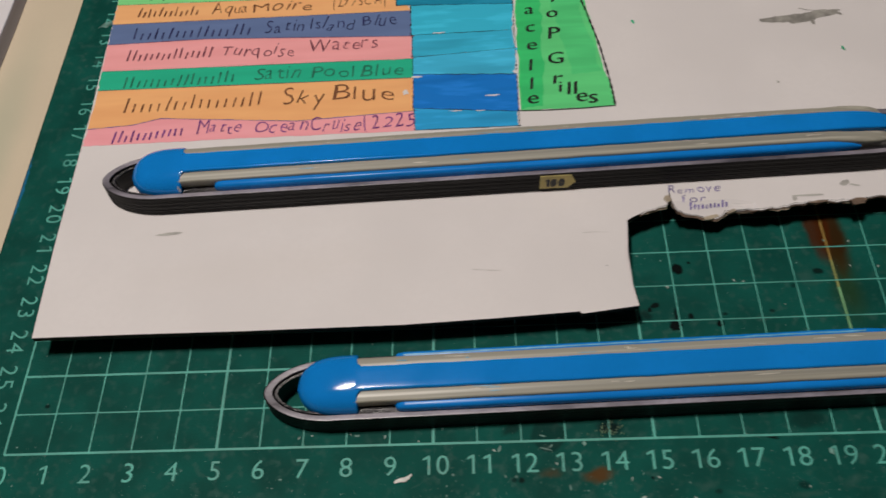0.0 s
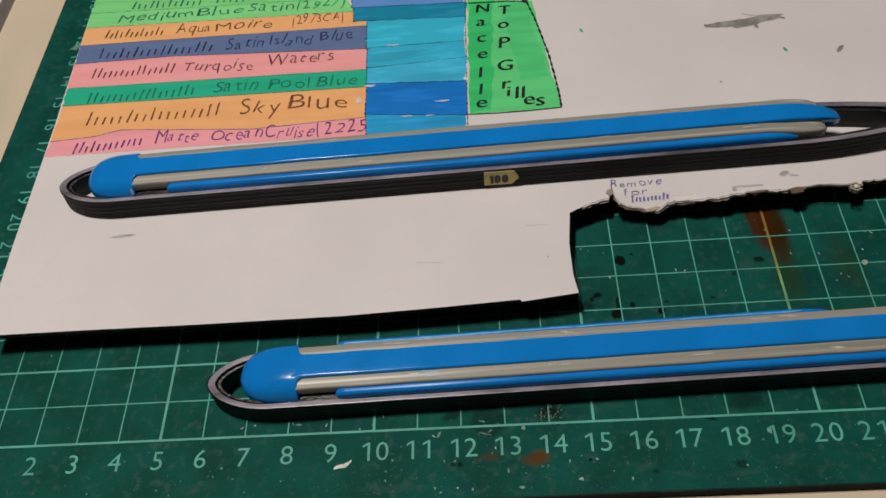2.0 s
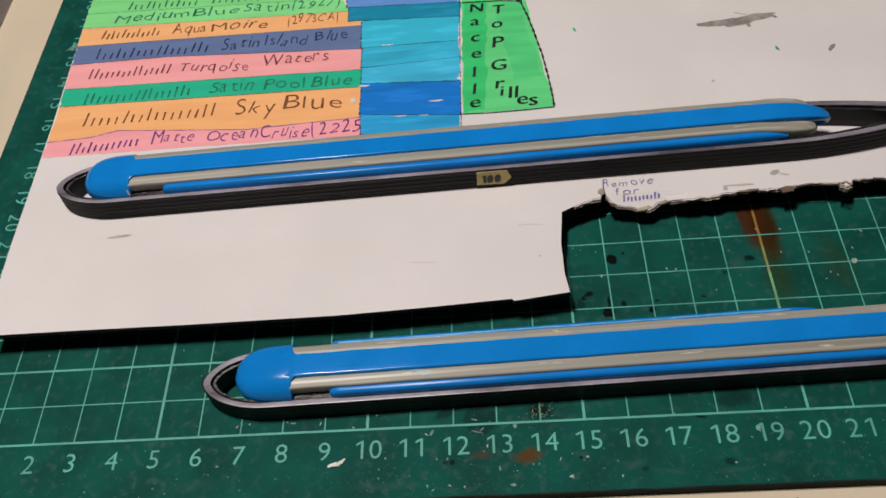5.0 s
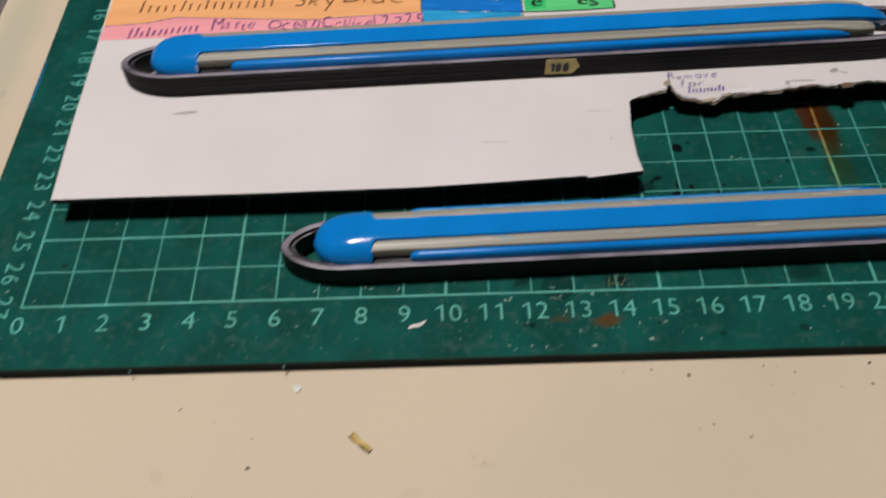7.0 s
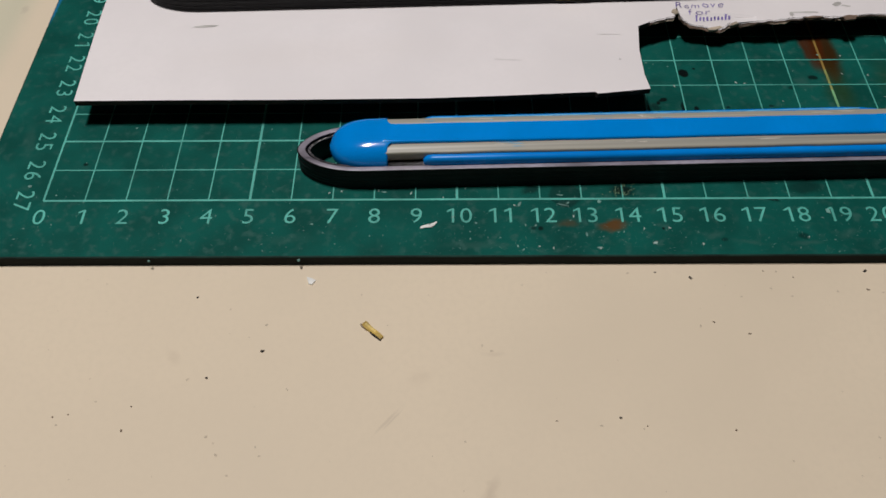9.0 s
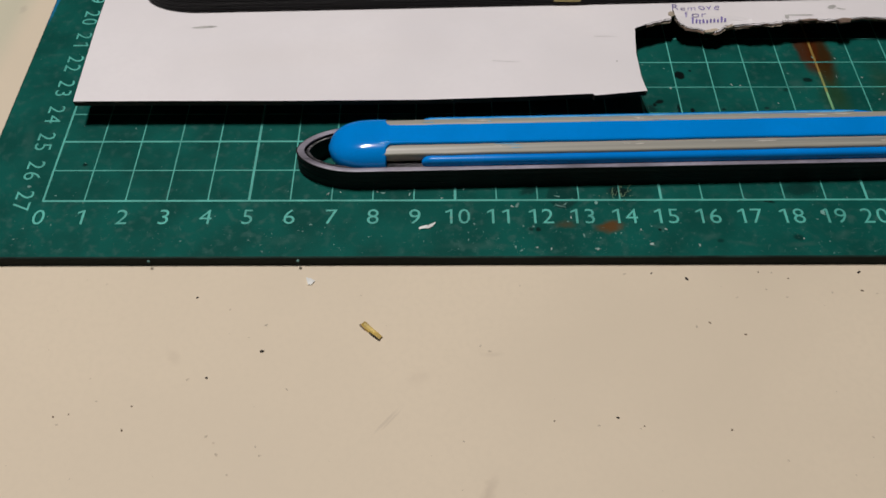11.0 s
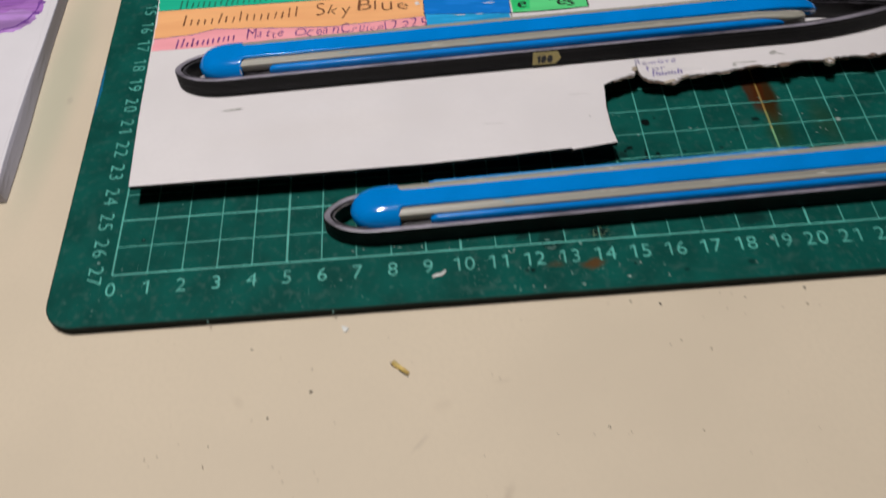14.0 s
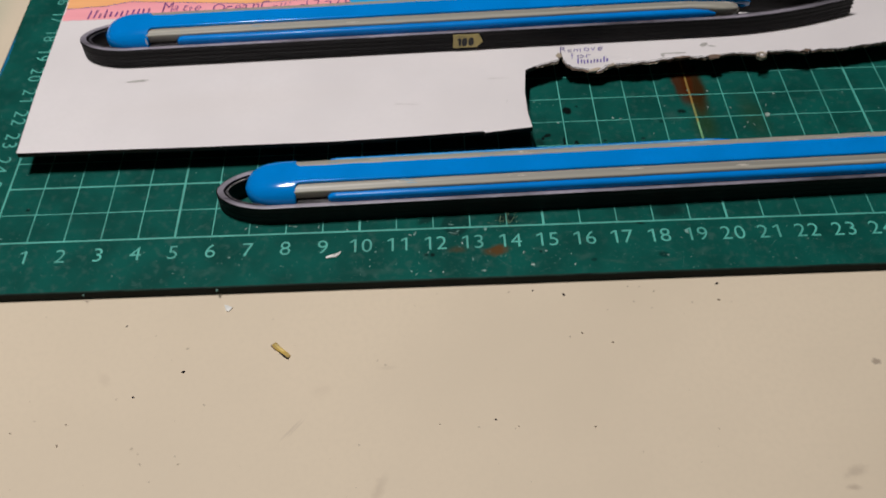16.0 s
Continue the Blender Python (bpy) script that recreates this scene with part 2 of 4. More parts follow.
ring_worn = surface("ring_worn", (0.017, 0.015, 0.020), 0.38, 0.75, 420.0, 1700.0, 1.0, 0.0003, (0.6, 1.0, 1.0), specular=0.75, haze=((0.10, 0.09, 0.105), 0.6, 900.0))
# pale colour of the ring's worn top rim, with the lamp's glint painted in
ring_edge_glint = surface("ring_edge_glint", (0.25, 0.232, 0.275), 0.32, 0.7, 130.0, 2600.0, 0.6, 0.0001, (0.25, 1.0, 1.0), specular=0.7)
rail_pale = surface("rail_pale", (0.60, 0.57, 0.50), 0.4, 0.2, 300.0, 1600.0, 0.1)
streak_blue = surface("streak_blue", (0.14, 0.44, 0.66), 0.35, 0.2, 300.0, 1600.0, 0.1)
bare_white = surface("bare_white", (0.70, 0.72, 0.74), 0.5, 0.1, 400.0, 1800.0, 0.1)
sticker_tan = surface("sticker_tan", (0.56, 0.46, 0.17), 0.6, 0.12, 300.0, 1500.0, 0.1)
ink_black = surface("ink_black", (0.012, 0.014, 0.014), 0.5, 0.3, 300.0, 1500.0, 0.0)
ink_purple = surface("ink_purple", (0.17, 0.03, 0.22), 0.5, 0.3, 300.0, 1500.0, 0.0)
ink_maroon = surface("ink_maroon", (0.20, 0.05, 0.08), 0.5, 0.3, 300.0, 1500.0, 0.0)
ink_navy = surface("ink_navy", (0.02, 0.025, 0.11), 0.5, 0.3, 300.0, 1500.0, 0.0)
ink_green = surface("ink_green", (0.012, 0.19, 0.12), 0.5, 0.3, 300.0, 1500.0, 0.0)
ink_brown = surface("ink_brown", (0.20, 0.075, 0.03), 0.5, 0.3, 300.0, 1500.0, 0.0)
ink_violet = surface("ink_violet", (0.16, 0.12, 0.38), 0.5, 0.3, 300.0, 1500.0, 0.0)
graphite_faint = surface("graphite_faint", (0.62, 0.60, 0.59), 0.6, 0.1, 250.0, 1500.0, 0.1)
graphite_pale = surface("graphite_pale", (0.46, 0.45, 0.43), 0.6, 0.2, 250.0, 1500.0, 0.1)
graphite = surface("graphite", (0.30, 0.29, 0.27), 0.5, 0.35, 250.0, 1500.0, 0.1)
straw_pale = surface("straw_pale", (0.62, 0.47, 0.14), 0.55, 0.25, 400.0, 1800.0, 0.2)
straw_tan = surface("straw_tan", (0.46, 0.31, 0.06), 0.6, 0.35, 400.0, 1800.0, 0.2)
crumb_dark = surface("crumb_dark", (0.012, 0.010, 0.008), 0.8, 0.4, 600.0, 2500.0, 0.2)
crumb_brown = surface("crumb_brown", (0.21, 0.16, 0.11), 0.8, 0.4, 600.0, 2500.0, 0.2)
dust_brown = surface("dust_brown", (0.53, 0.445, 0.335), 0.8, 0.2, 600.0, 2500.0, 0.1)
fleck_gold = surface("fleck_gold", (0.13, 0.22, 0.12), 0.5, 0.45, 400.0, 1800.0, 0.1)
fleck_white = surface("fleck_white", (0.75, 0.76, 0.73), 0.6, 0.15, 400.0, 1800.0, 0.1)
fleck_grey = surface("fleck_grey", (0.34, 0.43, 0.39), 0.6, 0.35, 400.0, 1800.0, 0.1)
fleck_pale = surface("fleck_pale", (0.13, 0.28, 0.245), 0.6, 0.45, 400.0, 1800.0, 0.1)
wall_paint = surface("wall_paint", (0.42, 0.39, 0.35), 0.8, 0.04, 3.0, 90.0, 0.05)
ceiling_paint = surface("ceiling_paint", (0.6, 0.58, 0.55), 0.85, 0.03, 3.0, 90.0, 0.05)
floor_wood = surface("floor_wood", (0.16, 0.10, 0.06), 0.5, 0.25, 6.0, 120.0, 0.1, 0.0005, (0.1, 1, 1))


# ---------- mesh helpers (millimetres in, metres out) ----------
def part(name, bm, material, parent=None, label="", smooth=False):
    """Links a bmesh in millimetres as one mesh object, under parent where given."""
    bmesh.ops.recalc_face_normals(bm, faces=bm.faces)
    bmesh.ops.scale(bm, vec=(0.001, 0.001, 0.001), verts=bm.verts)
    me = bpy.data.meshes.new(name)
    bm.to_mesh(me)
    bm.free()
    for m in material if isinstance(material, (list, tuple)) else (material,):
        me.materials.append(m)
    if smooth:
        me.polygons.foreach_set("use_smooth", [True] * len(me.polygons))
    ob = new(name, me)
    if parent:
        ob.parent = parent
    if label:
        tagged(ob, label)
    return ob


def loft(bm, loops, closed=True, ends=True):
    rings = [[bm.verts.new(p) for p in loop] for loop in loops]
    n = len(rings[0])
    for a, b in zip(rings, rings[1:]):
        for i in range(n if closed else n - 1):
            j = (i + 1) % n
            bm.faces.new((a[i], a[j], b[j], b[i]))
    if ends and closed:
        bm.faces.new([bm.verts.new(p) for p in loops[0]])
        bm.faces.new([bm.verts.new(p) for p in loops[-1][::-1]])
    return rings


def box(bm, x0, y0, z0, x1, y1, z1, bevel=0.0):
    made = bmesh.ops.create_cube(bm, size=1.0)["verts"]
    bmesh.ops.scale(bm, vec=(x1 - x0, y1 - y0, z1 - z0), verts=made)
    bmesh.ops.translate(bm, vec=((x0 + x1) / 2, (y0 + y1) / 2, (z0 + z1) / 2), verts=made)
    if bevel:
        edges = {e for v in made for e in v.link_edges}
        bmesh.ops.bevel(bm, geom=list(edges), offset=bevel, segments=2, profile=0.5, affect="EDGES")


def slab(bm, outline, top, bottom, bevel=0.0):
    """A flat plate with that outline (x, y)."""
    face = bm.faces.new([bm.verts.new((x, y, top)) for x, y in outline])
    if face.normal.z < 0 or sum(a[0] * b[1] - b[0] * a[1] for a, b in zip(outline, outline[1:] + outline[:1])) < 0:
        face.normal_flip()
    made = bmesh.ops.extrude_face_region(bm, geom=[face])
    low = [v for v in made["geom"] if isinstance(v, bmesh.types.BMVert)]
    bmesh.ops.translate(bm, vec=(0, 0, bottom - top), verts=low)
    if bevel:
        rim = [e for e in bm.edges if all(abs(v.co.z - top) < 1e-6 for v in e.verts)]
        bmesh.ops.bevel(bm, geom=rim, offset=bevel, segments=2, profile=0.5, affect="EDGES")


def rounded(x0, y0, x1, y1, r, steps=8):
    out = []
    for cx, cy, a in ((x1 - r, y1 - r, 0), (x0 + r, y1 - r, 90), (x0 + r, y0 + r, 180), (x1 - r, y0 + r, 270)):
        out += [(cx + r * math.cos(radians(a + 90 * i / steps)), cy + r * math.sin(radians(a + 90 * i / steps))) for i in range(steps + 1)]
    return out


def board_z(y):
    """Height of the card's top: it lies almost level, raised off the mat, and comes down at its back."""
    f = min(1.0, max(0.0, (y - 178) / 52))
    return 8.6 - 0.017 * y - 3.0 * f * f * (3 - 2 * f)


def on_card(bm):
    """Sets a drawing made on the card's own plan in its place on the raised card, whose torn tongue droops."""
    for v in bm.verts:
        x, y = v.co.x, v.co.y
        droop = max(0.0, min(1.0, (x - 161.4) / 3, (182 - x) / 6, (61.4 - y) / 6))
        y, v.co.z = y + 1.5 * droop, v.co.z - 1.9 * droop
        v.co.x = -0.98 + 1.0064 * x + 0.0137 * y + 0.000012 * y * y - 0.000062 * x * y
        v.co.y = 2.64 + 0.00092 * x + 0.93014 * y + 0.000167 * y * y + 0.000012 * x * y
    return bm


def mat_top(y):
    return 0.0


def ribbon(bm, low, high, height, lift, count=24, rows=4, waver=0.0, seed=1):
    """A thin painted band between two polylines (x, y), both running to the right."""
    rng = random.Random(seed)

    def along(line, f):
        f *= len(line) - 1
        i = min(int(f), len(line) - 2)
        return [a + (b - a) * (f - i) for a, b in zip(line[i], line[i + 1])]

    grid = []
    for i in range(count + 1):
        (xa, ya), (xb, yb) = along(low, i / count), along(high, i / count)
        wa, wb = (rng.uniform(-waver, waver) for _ in range(2))
        grid.append([bm.verts.new((x, y, height(y) + lift)) for k in range(rows + 1)
                     for x, y in [(xa + (xb - xa) * k / rows + (rng.uniform(-waver, waver) * 2 if i in (0, count) else 0), ya + wa + (yb + wb - ya - wa) * k / rows)]])
    for a, b in zip(grid, grid[1:]):
        for k in range(rows):
            bm.faces.new((a[k], b[k], b[k + 1], a[k + 1]))


def stroke(bm, line, width, height, lift, waver=0.0, seed=2):
    """A pen line of that width along (x, y) points."""
    rng = random.Random(seed)
    side = []
    for i, (x, y) in enumerate(line):
        (xa, ya), (xb, yb) = line[max(0, i - 1)], line[min(len(line) - 1, i + 1)]
        d = math.hypot(xb - xa, yb - ya) or 1
        w = width / 2 * (1 + rng.uniform(-waver, waver))
        nx, ny = -(yb - ya) / d * w, (xb - xa) / d * w
        side.append([bm.verts.new((x + s * nx, y + s * ny, height(y + s * ny) + lift)) for s in (1, -1)])
    for a, b in zip(side, side[1:]):
        bm.faces.new((a[0], a[1], b[1], b[0]))


def blot(bm, x, y, rx, ry, height, lift, turn=0.0, seed=3, rough=0.25, n=18):
    """An irregular flat spot."""
    rng = random.Random(seed)
    c, s = math.cos(radians(turn)), math.sin(radians(turn))
    pts = []
    for i in range(n):
        a, k = 2 * math.pi * i / n, 1 + rng.uniform(-rough, rough)
        u, v = rx * k * math.cos(a), ry * k * math.sin(a)
        px, py = x + c * u - s * v, y + s * u + c * v
        pts.append(bm.verts.new((px, py, height(py) + lift)))
    bm.faces.new(pts)


# ---------- glyphs of the built-in font ----------
GLYPHS = {}


def load_glyphs(text, offset, mark=""):
    made = {}
    for ch in sorted(set(text) - {" "}):
        cu = bpy.data.curves.new("glyph", "FONT")
        cu.body, cu.size, cu.resolution_u, cu.offset = ch, 1.0, 3, offset
        made[ch] = new("glyph", cu)
    bpy.context.view_layer.update()
    deps = bpy.context.evaluated_depsgraph_get()
    for ch, ob in made.items():
        me = bpy.data.meshes.new_from_object(ob.evaluated_get(deps))
        GLYPHS[mark + ch] = ([tuple(v.co) for v in me.vertices], [tuple(p.vertices) for p in me.polygons])
        cu = ob.data
        bpy.data.objects.remove(ob)
        bpy.data.curves.remove(cu)
        bpy.data.meshes.remove(me)


load_glyphs("0123456789()ABCDEFGHIJKLMNOPQRSTUVWXYZabcdefghijklmnopqrstuvwxyz", -0.012)
load_glyphs("0123456789", -0.005, "#")


def put_glyph(bm, ch, place, sx, sy):
    """One glyph: place(u, v) gives the point for glyph coordinates in millimetres from its lower left."""
    verts, faces = GLYPHS[ch]
    x0 = min(v[0] for v in verts)
    made = [bm.verts.new(place((v[0] - x0) * sx, v[1] * sy)) for v in verts]
    if ch[-1] == "1":
        bm.faces.new([bm.verts.new(place(u * sx, v * sy)) for u, v in ((-0.17, 0.575), (-0.17, 0.495), (0.01, 0.585), (0.01, 0.677))])
    for f in faces:
        bm.faces.new([made[i] for i in f])


def glyph_width(ch):
    xs = [v[0] for v in GLYPHS[ch][0]]
    return max(xs) - min(xs)


def write(bm, text, start, end, cap, height, lift, seed=0, jitter=0.09, slant=0.08):
    """A word in hand lettering from start to end (x, y), of that capital height in mm."""
    rng = random.Random(seed)
    (xa, ya), (xb, yb) = start, end
    length, turn = math.hypot(xb - xa, yb - ya), math.atan2(yb - ya, xb - xa)
    widths = [glyph_width(c) for c in text]
    gap = 0.16
    sx = length / (sum(widths) + gap * (len(text) - 1))
    sy = cap / 0.70
    at = 0.0
    for c, w in zip(text, widths):
        tilt, drop, grow = turn + rng.uniform(-jitter, jitter), rng.uniform(-jitter, jitter) * cap, 1 + rng.uniform(-jitter, jitter) * 1.5

        def place(u, v, at=at, tilt=tilt, drop=drop, grow=grow):
            u, v = u + slant * v + 0.05 * cap * math.sin(v * 4.1 / cap + at), v * grow + drop + 0.05 * cap * math.sin(u * 3.7 / cap + 2 * at)
            x = xa + at * math.cos(turn) + u * math.cos(tilt) - v * math.sin(tilt)
            y = ya + at * math.sin(turn) + u * math.sin(tilt) + v * math.cos(tilt)
            return (x, y, height(y) + lift)

        put_glyph(bm, c, place, sx * rng.uniform(0.88, 1.08), sy)
        at += (w + gap) * sx


def bars(bm, count, start, end, cap, height, lift, seed=0, width=0.5):
    """Plain upright pen bars in place of a word."""
    rng = random.Random(seed)
    (xa, ya), (xb, yb) = start, end
    for i in range(round(count * 1.7)):
        f = (i + 0.15) / round(count * 1.7)
        x, y = xa + (xb - xa) * f, ya + (yb - ya) * f + rng.uniform(-0.06, 0.06) * cap
        tall = cap * (0.95 if i == 0 else rng.choice((0.5, 0.55, 0.6, 0.9)))
        lean = rng.uniform(0.0, 0.14)
        stroke(bm, [(x, y), (x + lean * tall / 2, y + tall / 2), (x + lean * tall, y + tall)], width, height, lift, 0.25, seed + i)


# ---------- room ----------
def plain(name, x0, y0, z0, x1, y1, z1, material):
    bm = bmesh.new()
    box(bm, x0, y0, z0, x1, y1, z1)
    return tagged(part(name, bm, material), kind="structure")


plain("floor", -1500, -1500, -800, 1700, 1600, -745, floor_wood)
plain("ceiling", -1500, -1500, 1650, 1700, 1600, 1700, ceiling_paint)
plain("wall_north", -1500, 1600, -800, 1700, 1700, 1700, wall_paint)
plain("wall_south", -1500, -1600, -800, 1700, -1500, 1700, wall_paint)
plain("wall_west", -1600, -1600, -800, -1500, 1700, 1700, wall_paint)
plain("wall_east", 1700, -1600, -800, 1800, 1700, 1700, wall_paint)


# ---------- desk ----------
def build_desk():
    edge = [(-260 + 395 * i / 40, 396 - math.sqrt(500 ** 2 - (135 + 260 - 395 * i / 40) ** 2)) for i in range(41)]
    outline = edge + [(900, -104), (900, 520), (-260, 520)]
    bm = bmesh.new()
    slab(bm, outline, -3.0, -25.0, 1.2)
    bmesh.ops.recalc_face_normals(bm, faces=bm.faces)
    for f in bm.faces:
        f.normal_update()
        f.material_index = 0 if f.normal.z > 0.6 else 1
    desk = part("desk", bm, [desk_cream, desk_edge_dark])
    tagged(desk, "cream laminate craft desk with scuffs and paint spots", "desk")
    bm = bmesh.new()
    slab(bm, [(x + 3, y + 3) for x, y in edge] + [(897, -101), (897, 517), (-257, 517)], -25.0, -32.0)
    part("underside", bm, desk_edge_dark, desk, "dark underside board")
    for x, y in ((-180, 470), (840, 470), (-150, 130), (840, -50)):
        bm = bmesh.new()
        box(bm, x - 22, y - 22, -745, x + 22, y + 22, -32, 2)
        part("leg", bm, desk_edge_dark, desk)
    return desk


desk = build_desk()


# ---------- cutting mat ----------
def build_cutting_mat():
    bm = bmesh.new()
    slab(bm, rounded(-17.2, -17.25, 437, 285, 9), 0.0, -3.0, 0.35)
    bmesh.ops.recalc_face_normals(bm, faces=bm.faces)
    for f in bm.faces:
        f.normal_update()
        f.material_index = 0 if f.normal.z > 0.95 else 2 if f.normal.z > 0.3 else 1
    mat = tagged(part("cutting_mat", bm, [mat_green, mat_core, mat_worn]), "worn dark green cutting mat with a printed centimetre grid", "cutting mat")
    def grid_line(x0, y0, x1, y1, material, lift):
        bm = bmesh.new()
        ribbon(bm, [(x0, y0), (x1, y0)], [(x0, y1), (x1, y1)], mat_top, lift, 1, 1)
        part("grid_line", bm, material, mat)

    for i in range(43):
        w = 0.5 if i == 0 else 0.62 if i % 5 == 0 else 0.30
        for a, b, material in ((0, 26, line_green), (26, 38, line_olive), (38, 46, line_yellow), (46, 75, line_orange), (75, 270, line_green)) if i == 20 else ((0, 270, line_green),):
            grid_line(i * 10 - w / 2, a, i * 10 + w / 2, b, material, 0.06)
    for j in range(28):
        w = 0.55 if j == 0 or (27 - j) % 5 == 0 else 0.30
        grid_line(0, j * 10 - w / 2, 420, j * 10 + w / 2, line_green, 0.09)
    sy, cell = 4.6 / 0.70, 3.65
    for n in range(43):
        bm = bmesh.new()
        at = n * 10 - cell * len(str(n)) / 2 + 0.3
        for c in str(n):
            put_glyph(bm, "#" + c, lambda u, v, at=at + (cell - glyph_width("#" + c) * sy) / 2 + (0.55 if c == "1" else 0.0): (at + u, -7.3 + v, 0.08), sy, sy)
            at += cell
        part("numeral", bm, line_green, mat)
    for n in range(28):
        bm = bmesh.new()
        at = (27 - n) * 10 + cell * len(str(n)) / 2
        for c in str(n):
            put_glyph(bm, "#" + c, lambda u, v, at=at - (cell - glyph_width("#" + c) * sy) / 2 - (0.5 if c == "1" else 0.0): (-7.0 + v, at - u, 0.08), sy * 0.95, sy * 0.95)
            at -= cell
        part("numeral", bm, line_green, mat)
    return mat


cutting_mat = build_cutting_mat()


# ---------- card with paint swatches ----------
def build_card():
    rng = random.Random(5)
    front = [(4.0, 25.3), (30, 25.4), (56, 25.3), (93, 25.6), (115, 26.6), (135.2, 27.8), (135.7, 27.1), (149.2, 28.9)]
    side = [(148.4, 35), (148.3, 45), (149.3, 55.8)]
    torn = [(152.7, 57.7), (156.6, 59.2), (159.6, 60.2), (160.5, 62.6), (160.85, 65.4), (161.1, 62.6), (161.3, 60.4), (162.2, 58.3), (165.0, 57.0), (169.3, 55.6), (172.0, 55.2), (174.5, 57.6), (177.1, 57.6),
            (181.9, 57.9), (187.4, 58.1), (191.8, 59.3), (196.0, 59.6), (201.2, 59.7), (205.1, 59.6), (207.9, 59.7), (210.3, 60.3), (215.7, 60.7), (220.9, 60.4),
            (221.7, 58.9), (223.1, 59.3), (224.1, 61.1), (231.4, 61.2), (235.4, 60.1), (239.2, 61.1), (247.1, 61.4), (252.6, 62.3), (261.5, 63.8), (275, 64.4), (300, 65.4)]
    ragged = []
    for (xa, ya), (xb, yb) in zip(torn, torn[1:]):
        k = max(2, int((xb - xa) / 0.9))
        ragged += [(xa + (xb - xa) * i / k, ya + (yb - ya) * i / k + (rng.uniform(-0.28, 0.28) if i and (xb - xa) > 1.2 else 0)) for i in range(k)]
    left = [(-3.5, 245), (-3.5, 190), (-2.7, 155), (-1.2, 129), (0.3, 105), (1.3, 80), (2.2, 56), (3.0, 42)]
    bm = bmesh.new()
    west, notch = bm.verts.new((*left[-2], 0)), bm.verts.new((*side[-1], 0))
    fore = bm.faces.new([bm.verts.new((x, y, 0)) for x, y in left[-1:] + front + side[:-1]] + [notch, west])
    rear = bm.faces.new([west, notch] + [bm.verts.new((x, y, 0)) for x, y in ragged + [(300, 245)] + left[:-2]])
    bm.normal_update()
    bmesh.ops.triangulate(bm, faces=[fore, rear], quad_method="BEAUTY", ngon_method="EAR_CLIP")
    for y in (57.5, 59.4, 61.4, 75, 110, 150, 176, 182, 188, 194, 200, 206, 212, 218, 224, 230):
        bmesh.ops.bisect_plane(bm, geom=bm.verts[:] + bm.edges[:] + bm.faces[:], plane_co=(0, y, 0), plane_no=(0, 1, 0))
    for x in (161.4, 164.4, 170, 176, 182):
        bmesh.ops.bisect_plane(bm, geom=bm.verts[:] + bm.edges[:] + bm.faces[:], plane_co=(x, 0, 0), plane_no=(1, 0, 0))
    made = bmesh.ops.extrude_face_region(bm, geom=bm.faces[:])
    bmesh.ops.translate(bm, vec=(0, 0, -1.6), verts=[v for v in made["geom"] if isinstance(v, bmesh.types.BMVert)])
    bmesh.ops.recalc_face_normals(bm, faces=bm.faces)
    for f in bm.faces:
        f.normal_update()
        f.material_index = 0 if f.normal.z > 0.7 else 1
    for v in bm.verts:
        v.co.z += board_z(v.co.y)
    card = part("mounting_card", on_card(bm), [card_white, card_edge_shade])
    tagged(card, "torn white mounting card with paint swatches, lifted off the mat", "card board")

    # torn paper layers along the ragged edge, each reaching out its own way
    for drop, least, most, material, seed in ((0.12, 0.0, 0.45, card_white, 3.1), (0.42, 0.05, 0.75, card_torn, 7.7), (0.8, 0.0, 0.85, card_pulp, 12.3), (1.2, 0.0, 0.5, card_torn, 18.9)):
        bm = bmesh.new()
        previous = None
        for x, y in ragged:
            f = max(0.0, min(1.0, 0.5 + 0.9 * noise.noise(Vector((x * 0.13, seed, 0.0))) + 0.5 * noise.noise(Vector((x * 0.55, seed, 4.0)))))
            reach, sag = (least + (most - least) * f + rng.uniform(0, 0.14)) * (1.0 if x < 206 else 0.35), rng.uniform(0.05, 0.3) * f
            z = board_z(y) - drop
            row = [bm.verts.new(p) for p in ((x, y + 0.35, z), (x + rng.uniform(-0.15, 0.15), y - reach * 0.55, z - sag * 0.3), (x + rng.uniform(-0.15, 0.15), y - reach, z - sag),
                                             (x, y - reach * 0.5, z - sag * 0.5 - 0.14), (x, y + 0.35, z - 0.16))]
            if previous:
                for k in range(4):
                    bm.faces.new((previous[k], previous[k + 1], row[k + 1], row[k]))
            previous = row
        part("torn_layer", on_card(bm), material, card, "frayed torn paper layer")
    for x, y, rx, ry, turn, s in ((160.2, 62.4, 0.9, 1.3, 20, 4), (207.2, 59.0, 2.2, 0.9, 8, 5), (236, 60.6, 1.5, 0.7, 12, 9), (170.6, 55.4, 2.2, 0.6, 12, 11), (176.0, 57.3, 1.6, 0.5, 25, 12), (197.5, 59.3, 2.6, 0.4, 4, 14)):
        bm = bmesh.new()
        blot(bm, x, y, rx, ry, board_z, 0.16, turn, s, 0.3, 12)
        made = bmesh.ops.extrude_face_region(bm, geom=bm.faces[:])
        bmesh.ops.translate(bm, vec=(0, 0, -0.5), verts=[v for v in made["geom"] if isinstance(v, bmesh.types.BMVert)])
        part("torn_flap", on_card(bm), card_pulp if s in (4, 11, 12) else card_torn, card)
    # a curl of torn paper standing up at the edge
    bm = bmesh.new()
    loops = []
    for k in range(15):
        a, r = 5.6 * k / 14, 1.05 + 0.25 * math.sin(2.3 * k)
        loops.append([(221.8 + (r + d) * math.cos(a), 58.9 + 0.9 * (r + d) * math.sin(a), board_z(58.9) + z) for d, z in ((0.0, -0.9), (0.55, -0.9), (0.6, 0.35), (0.05, 0.45))])
    loft(bm, loops)
